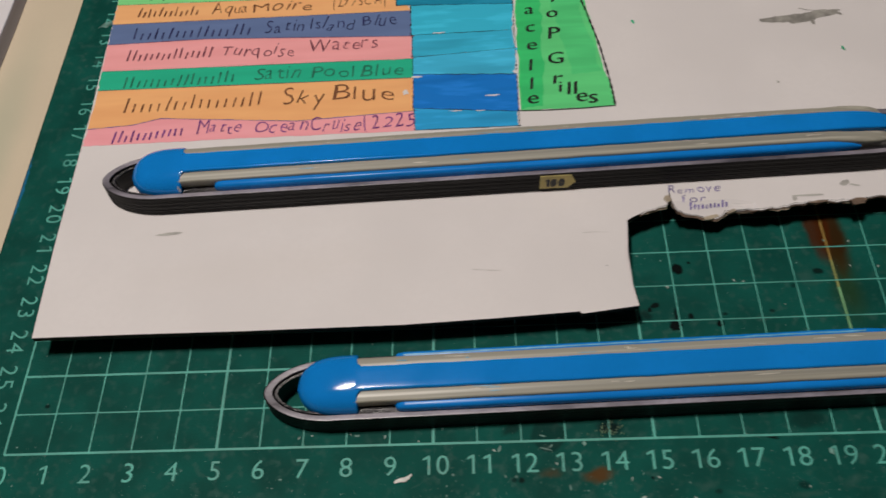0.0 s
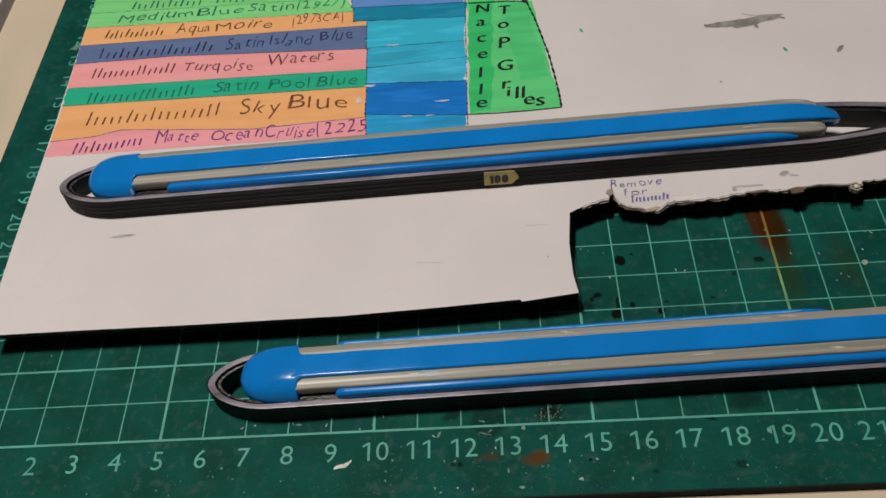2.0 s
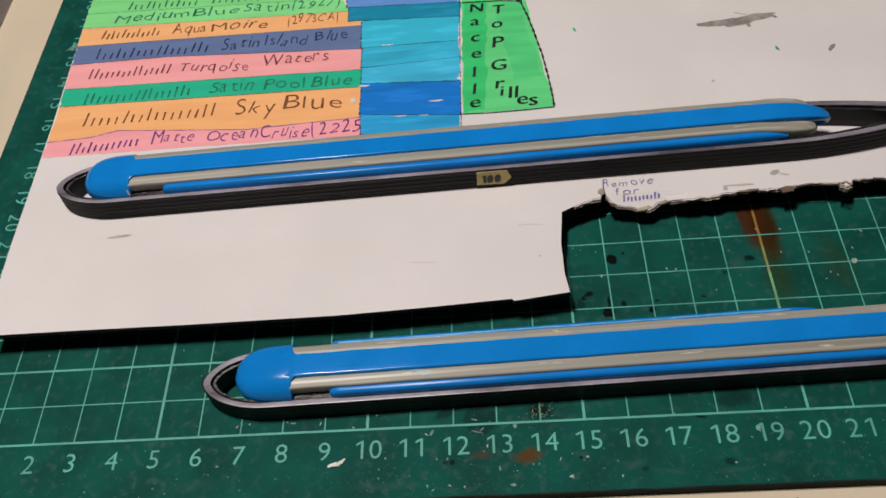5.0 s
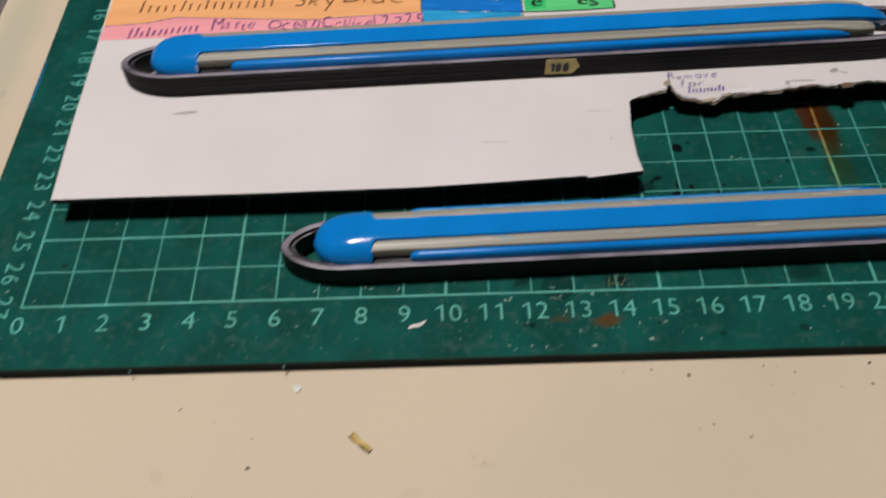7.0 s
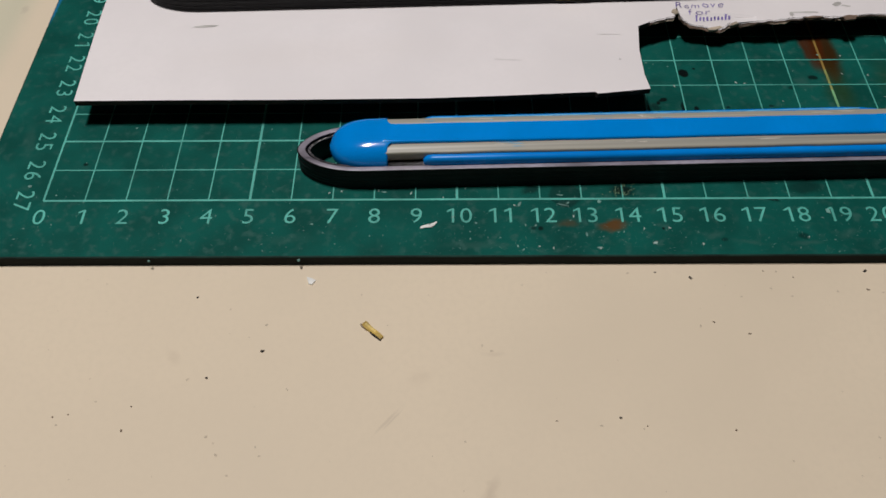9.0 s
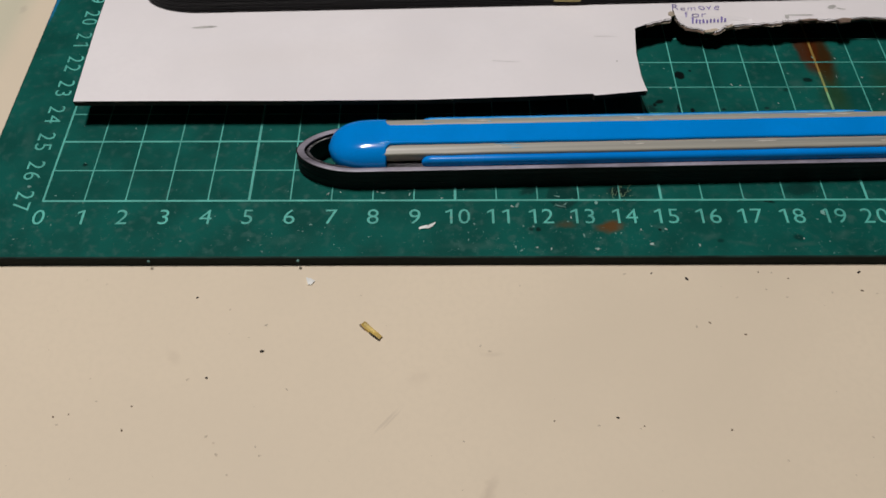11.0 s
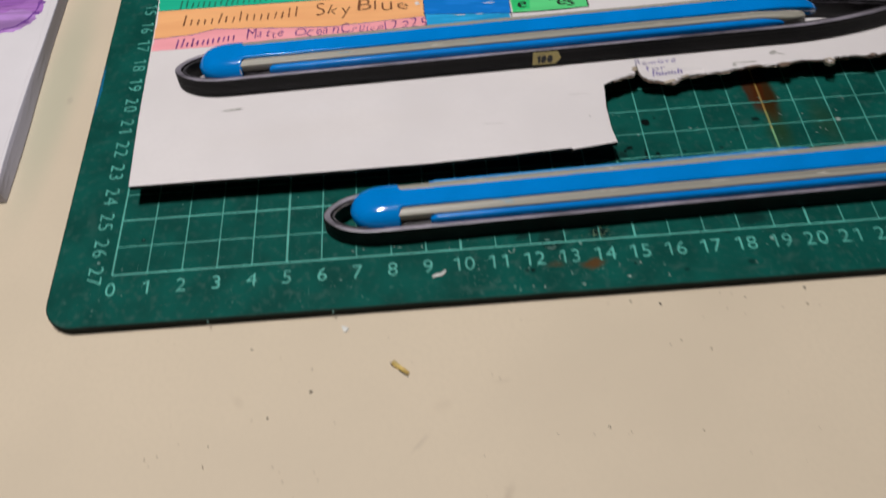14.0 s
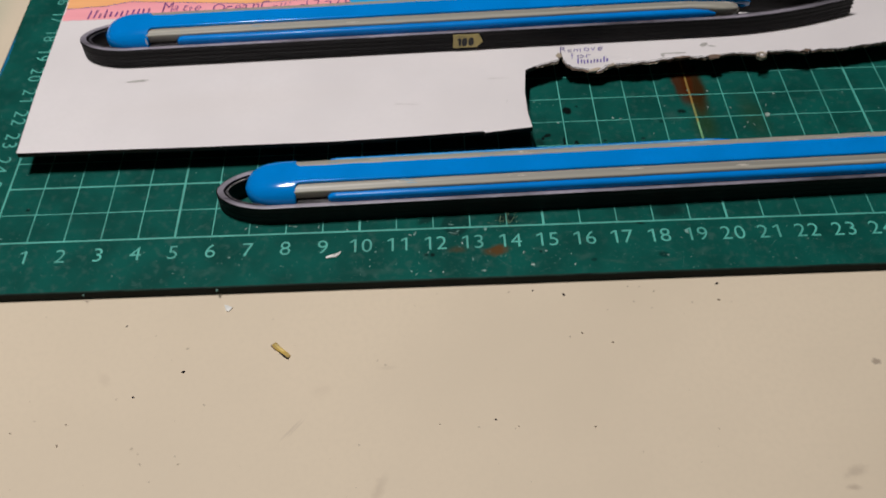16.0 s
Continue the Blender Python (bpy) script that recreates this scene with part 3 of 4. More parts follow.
    part("torn_curl", on_card(bm), card_pulp, card, "curl of torn cream paper")

    # marker bands, from the nearest up; each between two lines
    lines = [[(1.0, 90.4), (39, 90.8), (96.5, 91.0)], [(1.0, 97.0), (14, 98.0), (21.6, 100.2), (61, 96.7), (95.6, 98.8)], [(0.4, 113.0), (94.8, 112.4)], [(-0.4, 121.4), (94.4, 120.7)],
             [(-1.2, 133.4), (30, 134.0), (93.8, 130.7)], [(-1.9, 143.0), (92.6, 142.8)], [(-2.4, 152.4), (88.0, 150.8)], [(-2.9, 160.4), (84.6, 158.6)], [(-3.2, 168.5), (84.0, 167.0)]]
    tones = [(1.0, 0.40, 0.45), (1.0, 0.49, 0.21), (0.006, 0.50, 0.30), (1.0, 0.41, 0.43), (0.13, 0.20, 0.40), (1.0, 0.50, 0.22), (0.24, 0.80, 0.30), (0.22, 0.76, 0.27)]
    for i, tone in enumerate(tones):
        bm = bmesh.new()
        ribbon(bm, lines[i], lines[i + 1], board_z, 0.05 + 0.004 * i, 40, 6, 0.14, 20 + i)
        part("marker_band", on_card(bm), marker("marker_band_ink", tone, 0.065), card)
        bm = bmesh.new()
        top = [(a[0] + (b[0] - a[0]) * k / 8, a[1] + (b[1] - a[1]) * k / 8) for a, b in zip(lines[i + 1], lines[i + 1][1:]) for k in range(9) if k or a == lines[i + 1][0]]
        stroke(bm, top, 0.2 if i in (0, 1, 3) else 0.1, board_z, 0.13, 0.6, 40 + i)
        part("pen_line", on_card(bm), (ink_violet, ink_maroon, ink_green, ink_maroon, ink_maroon, ink_navy, ink_green, ink_green)[i], card)

    # brushed swatches
    right = [91.0, 96.7, 112.0, 123.2, 131.4, 143.6, 151.4, 170.0]
    leftl = [91.0, 99.7, 113.8, 121.2, 131.1, 145.4, 152.8, 170.0]
    leftx = [(94.8, 94.2), (94.0, 93.8), (93.6, 93.4), (93.2, 93.0), (92.6, 92.0), (87.6, 87.2), (86.6, 85.4)]
    paints = [(0.015, 0.37, 0.74), (0.0, 0.20, 0.68), (0.045, 0.52, 0.82), (0.03, 0.49, 0.75), (0.03, 0.53, 0.77), (0.003, 0.27, 0.45), (0.13, 0.32, 0.75)]
    for i, tone in enumerate(paints):
        bm = bmesh.new()
        (x0, x1), (y0, y1) = leftx[i], leftl[i:i + 2]
        ribbon(bm, [(x0, y0), (123.2 + 0.4 * (i % 2), right[i])], [(x1, y1), (123.3 + 0.4 * (i % 3), right[i + 1])], board_z, 0.10 + 0.003 * i, 26, 8, 0.12, 60 + i)
        part("paint_swatch", on_card(bm), brushed("swatch_paint", tone, [min(1.0, c * 1.22 + 0.015) for c in tone], [c * 0.78 for c in tone], 0.5, 0.25, (70.0, 420.0, 420.0), 0.00003), card)
        bm = bmesh.new()
        stroke(bm, [(x0 + (124 - x0) * k / 12, y0 + (right[i] - y0) * k / 12 + 0.12 * math.sin(3.1 * k + i)) for k in range(13)], 0.2, board_z, 0.145, 0.6, 90 + i)
        for k in range(7):
            f, g = k / 7, (k + 0.62) / 7
            stroke(bm, [(x0 + (x1 - x0) * h, y0 + (y1 - y0) * h) for h in (f, g)], 0.3, board_z, 0.15, 0.5, k)
            stroke(bm, [(123.7, right[i] + (right[i + 1] - right[i]) * h) for h in (f, g)], 0.26, board_z, 0.15, 0.5, k)
        part("pen_line", on_card(bm), ink_black, card)
    for x, y, rx, ry, s in ((106, 97.9, 1.7, 0.22, 11), (113, 97.6, 1.2, 0.2, 12), (116.4, 103.6, 2.3, 0.3, 13), (101, 131.6, 2.0, 0.25, 14), (94.6, 112.6, 1.6, 0.45, 1), (123.4, 113.0, 0.7, 0.8, 2), (91.6, 106.4, 0.9, 1.2, 7), (124.0, 119, 0.4, 3.0, 9), (124.2, 131, 0.4, 2.5, 10)):
        bm = bmesh.new()
        blot(bm, x, y, rx, ry, board_z, 0.17, 0, s, 0.4)
        part("bare_spot", on_card(bm), card_white, card)

    # green label area with its drawn outline
    bm = bmesh.new()
    ribbon(bm, [(124.2, 97.2), (150.6, 97.0)], [(124.4, 151.5), (145.0, 149.6)], board_z, 0.06, 20, 18, 0.15, 80)
    part("green_patch", on_card(bm), marker("patch_ink", (0.115, 0.72, 0.255), 0.07), card)
    bm = bmesh.new()
    ribbon(bm, [(124.4, 97.6), (131.0, 98.6)], [(124.6, 151.4), (132.5, 151.3)], board_z, 0.075, 8, 18, 0.3, 81)
    part("green_patch", on_card(bm), marker("patch_ink_dark", (0.03, 0.62, 0.19), 0.1), card)
    bm = bmesh.new()
    ribbon(bm, [(139.4, 111.0), (148.0, 111.7)], [(134.6, 151.0), (143.0, 149.0)], board_z, 0.07, 8, 12, 0.3, 82)
    part("green_patch", on_card(bm), marker("patch_ink_mid", (0.08, 0.68, 0.24), 0.1), card)
    bm = bmesh.new()
    rim = [(143.4, 149.0), (145.4, 140.5), (147.0, 131.4), (148.6, 121.5), (149.6, 111.7), (150.3, 103), (150.5, 97.4)]
    for (xa, ya), (xb, yb) in zip(rim, rim[1:]):
        stroke(bm, [(xa, ya), (xb, yb)], 0.36, board_z, 0.15, 0.3, 3)
        for k in range(3):
            f, g = k / 3, k / 3 + 0.2
            stroke(bm, [(xa + (xb - xa) * f, ya + (yb - ya) * f), (xa + (xb - xa) * g, ya + (yb - ya) * g)], 0.58, board_z, 0.15, 0.3, k)
    stroke(bm, [(123.3, 96.9), (132, 96.6), (142, 96.8), (150.6, 97.3)], 0.45, board_z, 0.15, 0.3, 4)
    stroke(bm, [(124.6, 150.6), (130, 150.4), (137, 150.2), (142.6, 149.4), (143.4, 149.0)], 0.5, board_z, 0.15, 0.3, 6)
    blot(bm, 142.9, 149.6, 0.9, 0.9, board_z, 0.152, 0, 15, 0.25, 10)
    stroke(bm, [(142.4, 149.2), (141.2, 156.0), (140.2, 163.0), (139.6, 170.0)], 0.45, board_z, 0.15, 0.4, 8)
    part("pen_line", on_card(bm), ink_black, card)
    bm = bmesh.new()
    ribbon(bm, [(124.6, 151.2), (143.4, 150.2)], [(124.8, 171.0), (141.4, 170.4)], board_z, 0.065, 10, 10, 0.2, 83)
    part("green_patch", on_card(bm), marker("patch_ink_upper", (0.13, 0.66, 0.23), 0.1), card)
    bm = bmesh.new()
    for x in (128.4, 132.2):
        stroke(bm, [(x, 152.2), (x + 0.3, 155.4), (x + 0.4, 158.6)], 0.75, board_z, 0.16, 0.2, 5)
    part("pen_bars", on_card(bm), ink_black, card)

    # lettering
    def line_of(words, ink, cap, seed):
        for k, (text, start, end) in enumerate(words):
            bm = bmesh.new()
            if isinstance(text, int):
                bars(bm, text, start, end, cap, board_z, 0.16, seed + k)
            else:
                write(bm, text, start, end, cap, board_z, 0.16, seed + k, 0.13)
            part("lettering", on_card(bm), ink, card)

    line_of([(7, (9.2, 90.9), (30.1, 93.2)), ("Matte", (33.1, 93.4), (45.5, 93.5)), ("Ocean", (49.0, 92.7), (64.1, 92.5)), ("Cruise", (65.3, 92.3), (79.2, 92.1)), ("(2225", (80.4, 92.0), (94.5, 93.0))], ink_purple, 5.0, 100)
    line_of([(10, (10.0, 102.9), (51.4, 104.2)), ("Sky", (56.4, 103.7), (68.4, 103.6)), ("Blue", (70.7, 104.3), (88.1, 103.9))], ink_brown, 6.2, 110)
    line_of([(10, (7.7, 113.4), (41.9, 114.2)), ("Satin", (46.6, 114.4), (60.2, 114.4)), ("Pool", (63.7, 114.2), (76.3, 114.0)), ("Blue", (78.3, 114.4), (91.0, 114.4))], ink_green, 5.2, 120)
    line_of([(9, (6.2, 125.6), (33.1, 125.8)), ("Turqoise", (34.9, 125.6), (57.5, 124.9)), ("Waters", (61.5, 125.6), (82.4, 126.0))], ink_maroon, 5.0, 130)
    line_of([(10, (6.1, 135.4), (44.0, 135.1)), ("Satin", (47.2, 135.8), (59.4, 135.5)), ("Island", (61.3, 135.9), (74.7, 135.7)), ("Blue", (77.6, 136.0), (88.0, 136.1))], ink_navy, 5.4, 140)
    line_of([(7, (5.4, 145.8), (25.7, 145.7)), ("Aqua", (29.2, 145.3), (40.5, 145.4)), ("Moire", (42.4, 145.5), (61.0, 145.6)), ("(2973CA)", (67.5, 146.0), (84.4, 146.3))], ink_brown, 4.6, 150)
    line_of([("Medium", (7.8, 154.2), (33.0, 154.3)), ("Blue", (34.5, 154.4), (50.0, 154.4)), ("Satin", (51.5, 154.5), (67.0, 154.6)), ("(2927)", (68.0, 154.6), (84.0, 154.7))], ink_green, 4.8, 160)
    line_of([(7, (11.0, 161.0), (36.0, 160.9)), (6, (40.0, 161.0), (62.0, 161.0))], ink_green, 4.4, 170)
    bm = bmesh.new()
    for ch, x, y, cap in (("N", 127.0, 145.2, 4.4), ("a", 127.0, 138.2, 4.8), ("c", 127.0, 130.0, 5.0), ("e", 127.0, 122.0, 5.0), ("l", 127.3, 113.0, 5.0), ("l", 127.2, 105.2, 5.0), ("e", 126.2, 99.4, 5.2),
                          ("T", 134.0, 143.4, 4.6), ("o", 133.6, 136.2, 4.8), ("P", 133.6, 126.4, 5.4), ("G", 132.8, 115.6, 5.0), ("r", 133.9, 107.0, 5.4), ("i", 135.2, 103.6, 4.6), ("l", 137.6, 102.4, 5.4), ("l", 139.4, 102.4, 5.4), ("e", 139.8, 99.4, 5.4), ("s", 143.2, 98.6, 5.6)):
        put_glyph(bm, ch, lambda u, v, x=x, y=y: (x + u + 0.08 * v, y + v, board_z(y + v) + 0.16), cap / 0.7, cap / 0.7)
        put_glyph(bm, ch, lambda u, v, x=x, y=y: (x + 0.42 + u + 0.08 * v, y + 0.16 + v, board_z(y + v) + 0.165), cap / 0.7, cap / 0.7)
    part("lettering", on_card(bm), ink_black, card)
    line_of([("Remove", (160.6, 64.0), (173.6, 64.2)), ("for", (163.6, 60.9), (169.8, 61.1)), (6, (165.6, 58.2), (175.5, 58.8))], ink_violet, 2.6, 180)

    # smudges
    for x, y, rx, ry, turn, s in ((204.0, 130.4, 6.8, 1.5, 3, 1), (213.2, 131.6, 7.2, 1.7, 12, 2), (208, 130.3, 5.0, 2.0, 4, 3), (232.8, 115.2, 1.9, 0.7, 50, 4), (197.4, 130.2, 1.2, 0.8, 0, 12), (211.5, 128.6, 0.6, 1.3, 10, 13), (219.6, 132.0, 1.5, 0.5, -40, 14), (32.0, 56.9, 3.3, 0.5, 5, 5),
                                  (195.5, 61.6, 4.0, 0.35, 0, 6), (191.8, 60.8, 0.6, 1.0, 0, 7), (205.4, 65.4, 1.4, 0.8, 30, 8), (207.6, 64.5, 1.4, 0.3, -15, 9), (142.8, 41.2, 0.2, 0.2, 0, 10), (196.4, 103.8, 0.4, 0.4, 0, 11)):
        bm = bmesh.new()
        blot(bm, x, y, rx, ry, board_z, 0.04 + 0.004 * s, turn, 200 + s, 0.18, 22)
        part("smudge", on_card(bm), graphite if s in (1, 2, 3, 4, 10, 12, 13, 14) else graphite_pale, card)
    for pts in ([(137.8, 52.1), (141, 52.2), (144.1, 51.9)], [(110.1, 41.6), (114, 41.2), (117, 41.0)], [(208.6, 135.0), (211, 133.9), (214, 133.4), (219.5, 133.6)]):
        bm = bmesh.new()
        stroke(bm, pts, 0.18, board_z, 0.05, 0.5)
        part("scratch", on_card(bm), graphite if pts[0][0] > 200 else graphite_faint, card)
    for x, y in ((217.4, 116.4), (159.3, 132.3)):
        bm = bmesh.new()
        blot(bm, x, y, 0.4, 1.0, board_z, 0.08, 20, 5, 0.3)
        part("paint_spot", on_card(bm), marker("spot_ink", (0.05, 0.45, 0.25)), card)
    return card


card = build_card()


# ---------- model nacelles ----------
def outline(s0, s1, wide, nose, tail, steps=16):
    """Half widths along a long boat-shaped ring from s0 to s1: (s, half width)."""
    out = []
    for i in range(steps + 1):
        u = (i / steps) ** 1.6
        out.append((s0 + nose * u, wide * (1 - (1 - u) ** 2.1) ** 0.58))
    for i in range(1, 12):
        out.append((s0 + nose + (s1 - tail - s0 - nose) * i / 12, wide))
    for i in range(steps + 1):
        u = i / steps
        out.append((s1 - tail + tail * u, max(0.0, wide * (1 - u * u) + (0.9 * (1 - u) if u > 0.9 else 0.0))))
    return out


def closed_loop(halves, z, inset=0.0):
    front = [(s, -max(0.0, w - inset), z) for s, w in halves]
    back = [(s, max(0.0, w - inset), z) for s, w in halves[1:-1]][::-1]
    return front + back


def arch(y0, y1, z0, z1, n=10, power=2.6):
    """A rounded rail section from (y0, z0) over z1 to (y1, z0), closed underneath."""
    yc, hw, h = (y0 + y1) / 2, (y1 - y0) / 2, z1 - z0
    out = []
    for i in range(n + 1):
        a = math.pi * i / n
        c, s = math.cos(a), math.sin(a)
        out.append((yc - hw * math.copysign(abs(c) ** (2 / power), c), z0 + h * abs(s) ** (2 / power)))
    return out


def rolled(bm, degrees=5.5, aside=0.3):
    """Turns the body a little in its ring, its far side up."""
    bmesh.ops.rotate(bm, cent=(0, 0, 8), matrix=Matrix.Rotation(radians(degrees), 3, "X"), verts=bm.verts)
    bmesh.ops.translate(bm, vec=(0, aside, 0), verts=bm.verts)
    return bm


def ring_line(inset):
    """The ring's plan, moved inwards from its outer edge."""
    return outline(0.3 + 1.35 * inset, 242 - 4.4 * inset, 7.8 - inset, 16 - 1.4 * inset, 46 - 2.2 * inset, 22)


def build_nacelle(label, far_rail_end, far_rail_high, seed, groove):
    rng = random.Random(seed)
    thing = new("model_nacelle")
    tagged(thing, label, "model part", "pair of model nacelles")
    # printed ring: grooved layers outside, a rim with a painted glint, a worn flat top, a seam and a lower inner lip
    layers, tall = 12, 6.3
    step = tall / layers
    loops, kinds = [], []
    for k in range(layers):
        z, wob = step * k, rng.uniform(-0.35, 0.35) * groove
        loops += [closed_loop(ring_line(groove), z + 0.02), closed_loop(ring_line(wob), z + 0.22 * step), closed_loop(ring_line(wob), z + 0.8 * step)]
        kinds += [0, 0, 0]
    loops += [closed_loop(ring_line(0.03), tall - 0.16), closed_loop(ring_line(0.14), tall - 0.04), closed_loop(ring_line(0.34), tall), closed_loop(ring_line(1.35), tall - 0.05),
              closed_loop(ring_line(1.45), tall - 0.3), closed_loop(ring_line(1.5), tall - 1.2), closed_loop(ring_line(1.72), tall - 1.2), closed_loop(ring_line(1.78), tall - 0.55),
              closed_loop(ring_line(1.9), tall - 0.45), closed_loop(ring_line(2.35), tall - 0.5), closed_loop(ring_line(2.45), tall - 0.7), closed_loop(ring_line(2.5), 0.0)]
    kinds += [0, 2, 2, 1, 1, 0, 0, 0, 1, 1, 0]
    for loop in loops:
        shove = rng.uniform(-0.16, 0.16)
        loop[:] = [(x + shove * max(0.0, 1 - x / 12), y - 0.3, z) for x, y, z in loop]
    bm = bmesh.new()
    rings = loft(bm, loops, True, False)
    n = len(rings[0])
    bm.faces.ensure_lookup_table()
    for k, kind in enumerate(kinds):
        for f in bm.faces[k * n:(k + 1) * n]:
            f.material_index = kind
    for i in range(n):
        bm.faces.new((rings[-1][i], rings[-1][(i + 1) % n], rings[0][(i + 1) % n], rings[0][i]))
    part("base_ring", bm, [ring_dark, ring_worn, ring_edge_glint], thing, "dark charcoal printed ring with fine layer lines")
    # ledge that carries the body
    bm = bmesh.new()
    box(bm, 19.5, -6.78, 4.2, 188, 5.9, 6.12, 0.15)
    part("ledge", bm, ring_worn, thing, "rough dark ledge inside the ring")
    # grey core
    bm = bmesh.new()
    loft(bm, [[(s, y, z) for y, z in arch(-w, w, 1.2, h, 14, 2.6)] for s, w, h in ((19, 6.0, 9.0), (60, 6.0, 9.0), (185, 5.8, 9.0), (200, 4.0, 8.0), (205, 2.8, 6.8))])
    part("core", rolled(bm), rail_grey, thing, "grey inner body", True)
    # blue end cap, blunt and rounded, its open edge drawn out along the top strip
    bm = bmesh.new()
    loops = []
    for i in range(17):
        u = math.sin((1 - i / 16) * math.pi / 2)
        k = max(0.02, 1 - u ** 3.5) ** 0.5
        loops.append([(22.0 - 13.7 * u, y, z) for y, z in arch(-7.25 * k, 7.25 * k, 5.7 - 1.3 * k, 5.7 + 5.18 * k, 26, 2.8)])
    for s, k in ((22.06, 0.9995), (22.25, 0.99), (22.4, 0.965), (22.5, 0.92)):
        loops.append([(s + 1.5 * max(0.0, 1 - max(0.0, abs(y) - 2.7) / 1.7) ** 2, y * k, 8 + (z - 8) * k) for x, y, z in loops[16]])
    loft(bm, loops, True, False)
    bm.faces.new([bm.verts.new(p) for p in loops[-1]])
    part("end_cap", rolled(bm), blue_gloss, thing, "glossy blue rounded end cap", True)
    # blue top strip with a hand-painted edge
    stations = [17.5, 19.5, 21.5, 22.6] + [24 + 4.0 * k for k in range(42)] + [192, 196, 199, 202, 204.4, 206.4, 207.7, 208.4, 208.75, 208.88]
    edge = [(2.9 - 0.5 + 0.5 * math.cos(a), 10.37 + 0.5 * math.sin(a)) for a in [math.pi * k / 16 for k in range(9)]]
    bm = bmesh.new()
    loops = []
    for s in stations:
        v = max(0.0, (s - 190) / 18.9)
        k, drop = (1 - v ** 2.4) ** 0.5, 2.6 * v ** 2.2 + 0.25 * max(0.0, 22.6 - s)
        near_edge, far_edge = rng.uniform(-0.07, 0.07), rng.uniform(-0.07, 0.07)
        profile = [(-2.9 + near_edge, 5.6)] + [(-y + near_edge, z) for y, z in edge] + [(-1.2, 10.885), (1.2, 10.885)] + [(y + far_edge, z) for y, z in edge[::-1]] + [(2.9 + far_edge, 5.6)]
        loops.append([(s, y * (0.03 + 0.97 * k), 6.4 + (z - 6.4) * (0.03 + 0.97 * k) - drop * 0.3) for y, z in profile])
    loft(bm, loops)
    part("top_strip", rolled(bm), blue_gloss, thing, "glossy blue top strip", True)
    # grey rails and blue side rails
    for side in (-1, 1):
        bm = bmesh.new()
        loops = []
        keys = ((21.6, 2.6, 5.5, 7.5, 10.05), (40, 2.6, 5.5, 7.5, 10.15), (110, 2.6, 5.5, 7.5, 10.17), (180, 2.6, 5.5, 7.4, 10.1), (188, 2.6, 5.5, 6.6, 10.0), (193, 2.9, 5.9, 5.8, 9.8), (197, 2.8, 6.0, 5.7, 9.5), (200.5, 2.6, 5.8, 5.8, 9.0), (202.6, 2.5, 5.2, 6.0, 8.4), (203.6, 2.7, 4.4, 6.4, 7.6))
        for s in [21.6 + 5.0 * k for k in range(33)] + [188, 193, 197, 200.5, 202.6, 203.6]:
            a, b = next((a, b) for a, b in zip(keys, keys[1:]) if s <= b[0] + 1e-6)
            f = (s - a[0]) / (b[0] - a[0])
            y0, y1, z0, z1 = (p + (q - p) * f for p, q in zip(a[1:], b[1:]))
            wob = rng.uniform(-0.07, 0.07) - (0.1 if side < 0 else 0.4)
            loops.append([(s, side * y, z - 0.12 * max(0.0, y - 3.2)) for y, z in arch(y0, y1 + 0.15 + wob, z0, z1, 18, 8.0)])
        loft(bm, loops)
        part("grey_rail", rolled(bm), rail_grey, thing, "brushed grey painted rail", True)
        bm = bmesh.new()
        loops = []
        end = 196 if side < 0 else far_rail_end

        def rise(s):
            return 0.92 + 0.08 * (s - 31) / (far_rail_end - 31)

        for s, k in ((31.0, 0.35), (31.4, 0.7), (32.2, 0.92), (33.4, 1), (80, 1), (120, 1), (end - 11, 1), (end - 6, 0.92), (end - 2.5, 0.72), (end, 0.35)):
            high = 6.9 + (2.25 if side < 0 else far_rail_high * rise(s)) * k
            if side < 0:
                profile = [(5.9 - 1.2 * k, 5.4), (5.9 - 1.2 * k, high - 0.2), (6.0 - 0.9 * k, high), (6.0 + 0.35 * k, high - 0.03), (6.0 + 0.7 * k, high - 0.16), (6.0 + 0.95 * k, high - 0.42), (6.0 + 1.1 * k, high - 0.85), (6.0 + 1.16 * k, high - 1.5), (6.0 + 1.16 * k, 5.4)]
            else:
                profile = arch(5.9 - 1.2 * k, 6.0 + 0.7 * k, 6.0 - 0.6 * k, high, 20, 4.6)
            loops.append([(s, side * y, z) for y, z in profile])
        loft(bm, loops)
        part("side_rail", rolled(bm), blue_satin, thing, "satin blue side rail", True)
        # pale line along each side rail's crest: rubbed paint, with its sheen coloured in
        if side < 0:
            bm = bmesh.new()
            stroke(bm, [(34 + 2.6 * k, -5.3 + rng.uniform(-0.06, 0.06)) for k in range(27)], 0.26, lambda y: 9.15, 0.03, 0.1, seed)
            part("paint_streak", rolled(bm), streak_blue, thing)
        if side > 0:
            bm = bmesh.new()
            stroke(bm, [(33 + (end - 40) * k / 30, 5.75 + rng.uniform(-0.08, 0.08)) for k in range(31)], 0.34, lambda y: 6.9, 0.03, 0.1, seed)
            for v in bm.verts:
                v.co.z += far_rail_high * rise(v.co.x)
            part("paint_streak", rolled(bm), streak_blue, thing)
    # rubbed patches where the paint has worn off the rails' edges
    for s0, s1, y, z, w in ((104, 148, -5.35, 8.86, 0.42), (158, 182, -5.3, 8.86, 0.3)):
        bm = bmesh.new()
        loops = []
        for k in range(9):
            f = k / 8
            half = 0.03 + w * math.sin(math.pi * f) ** 0.7
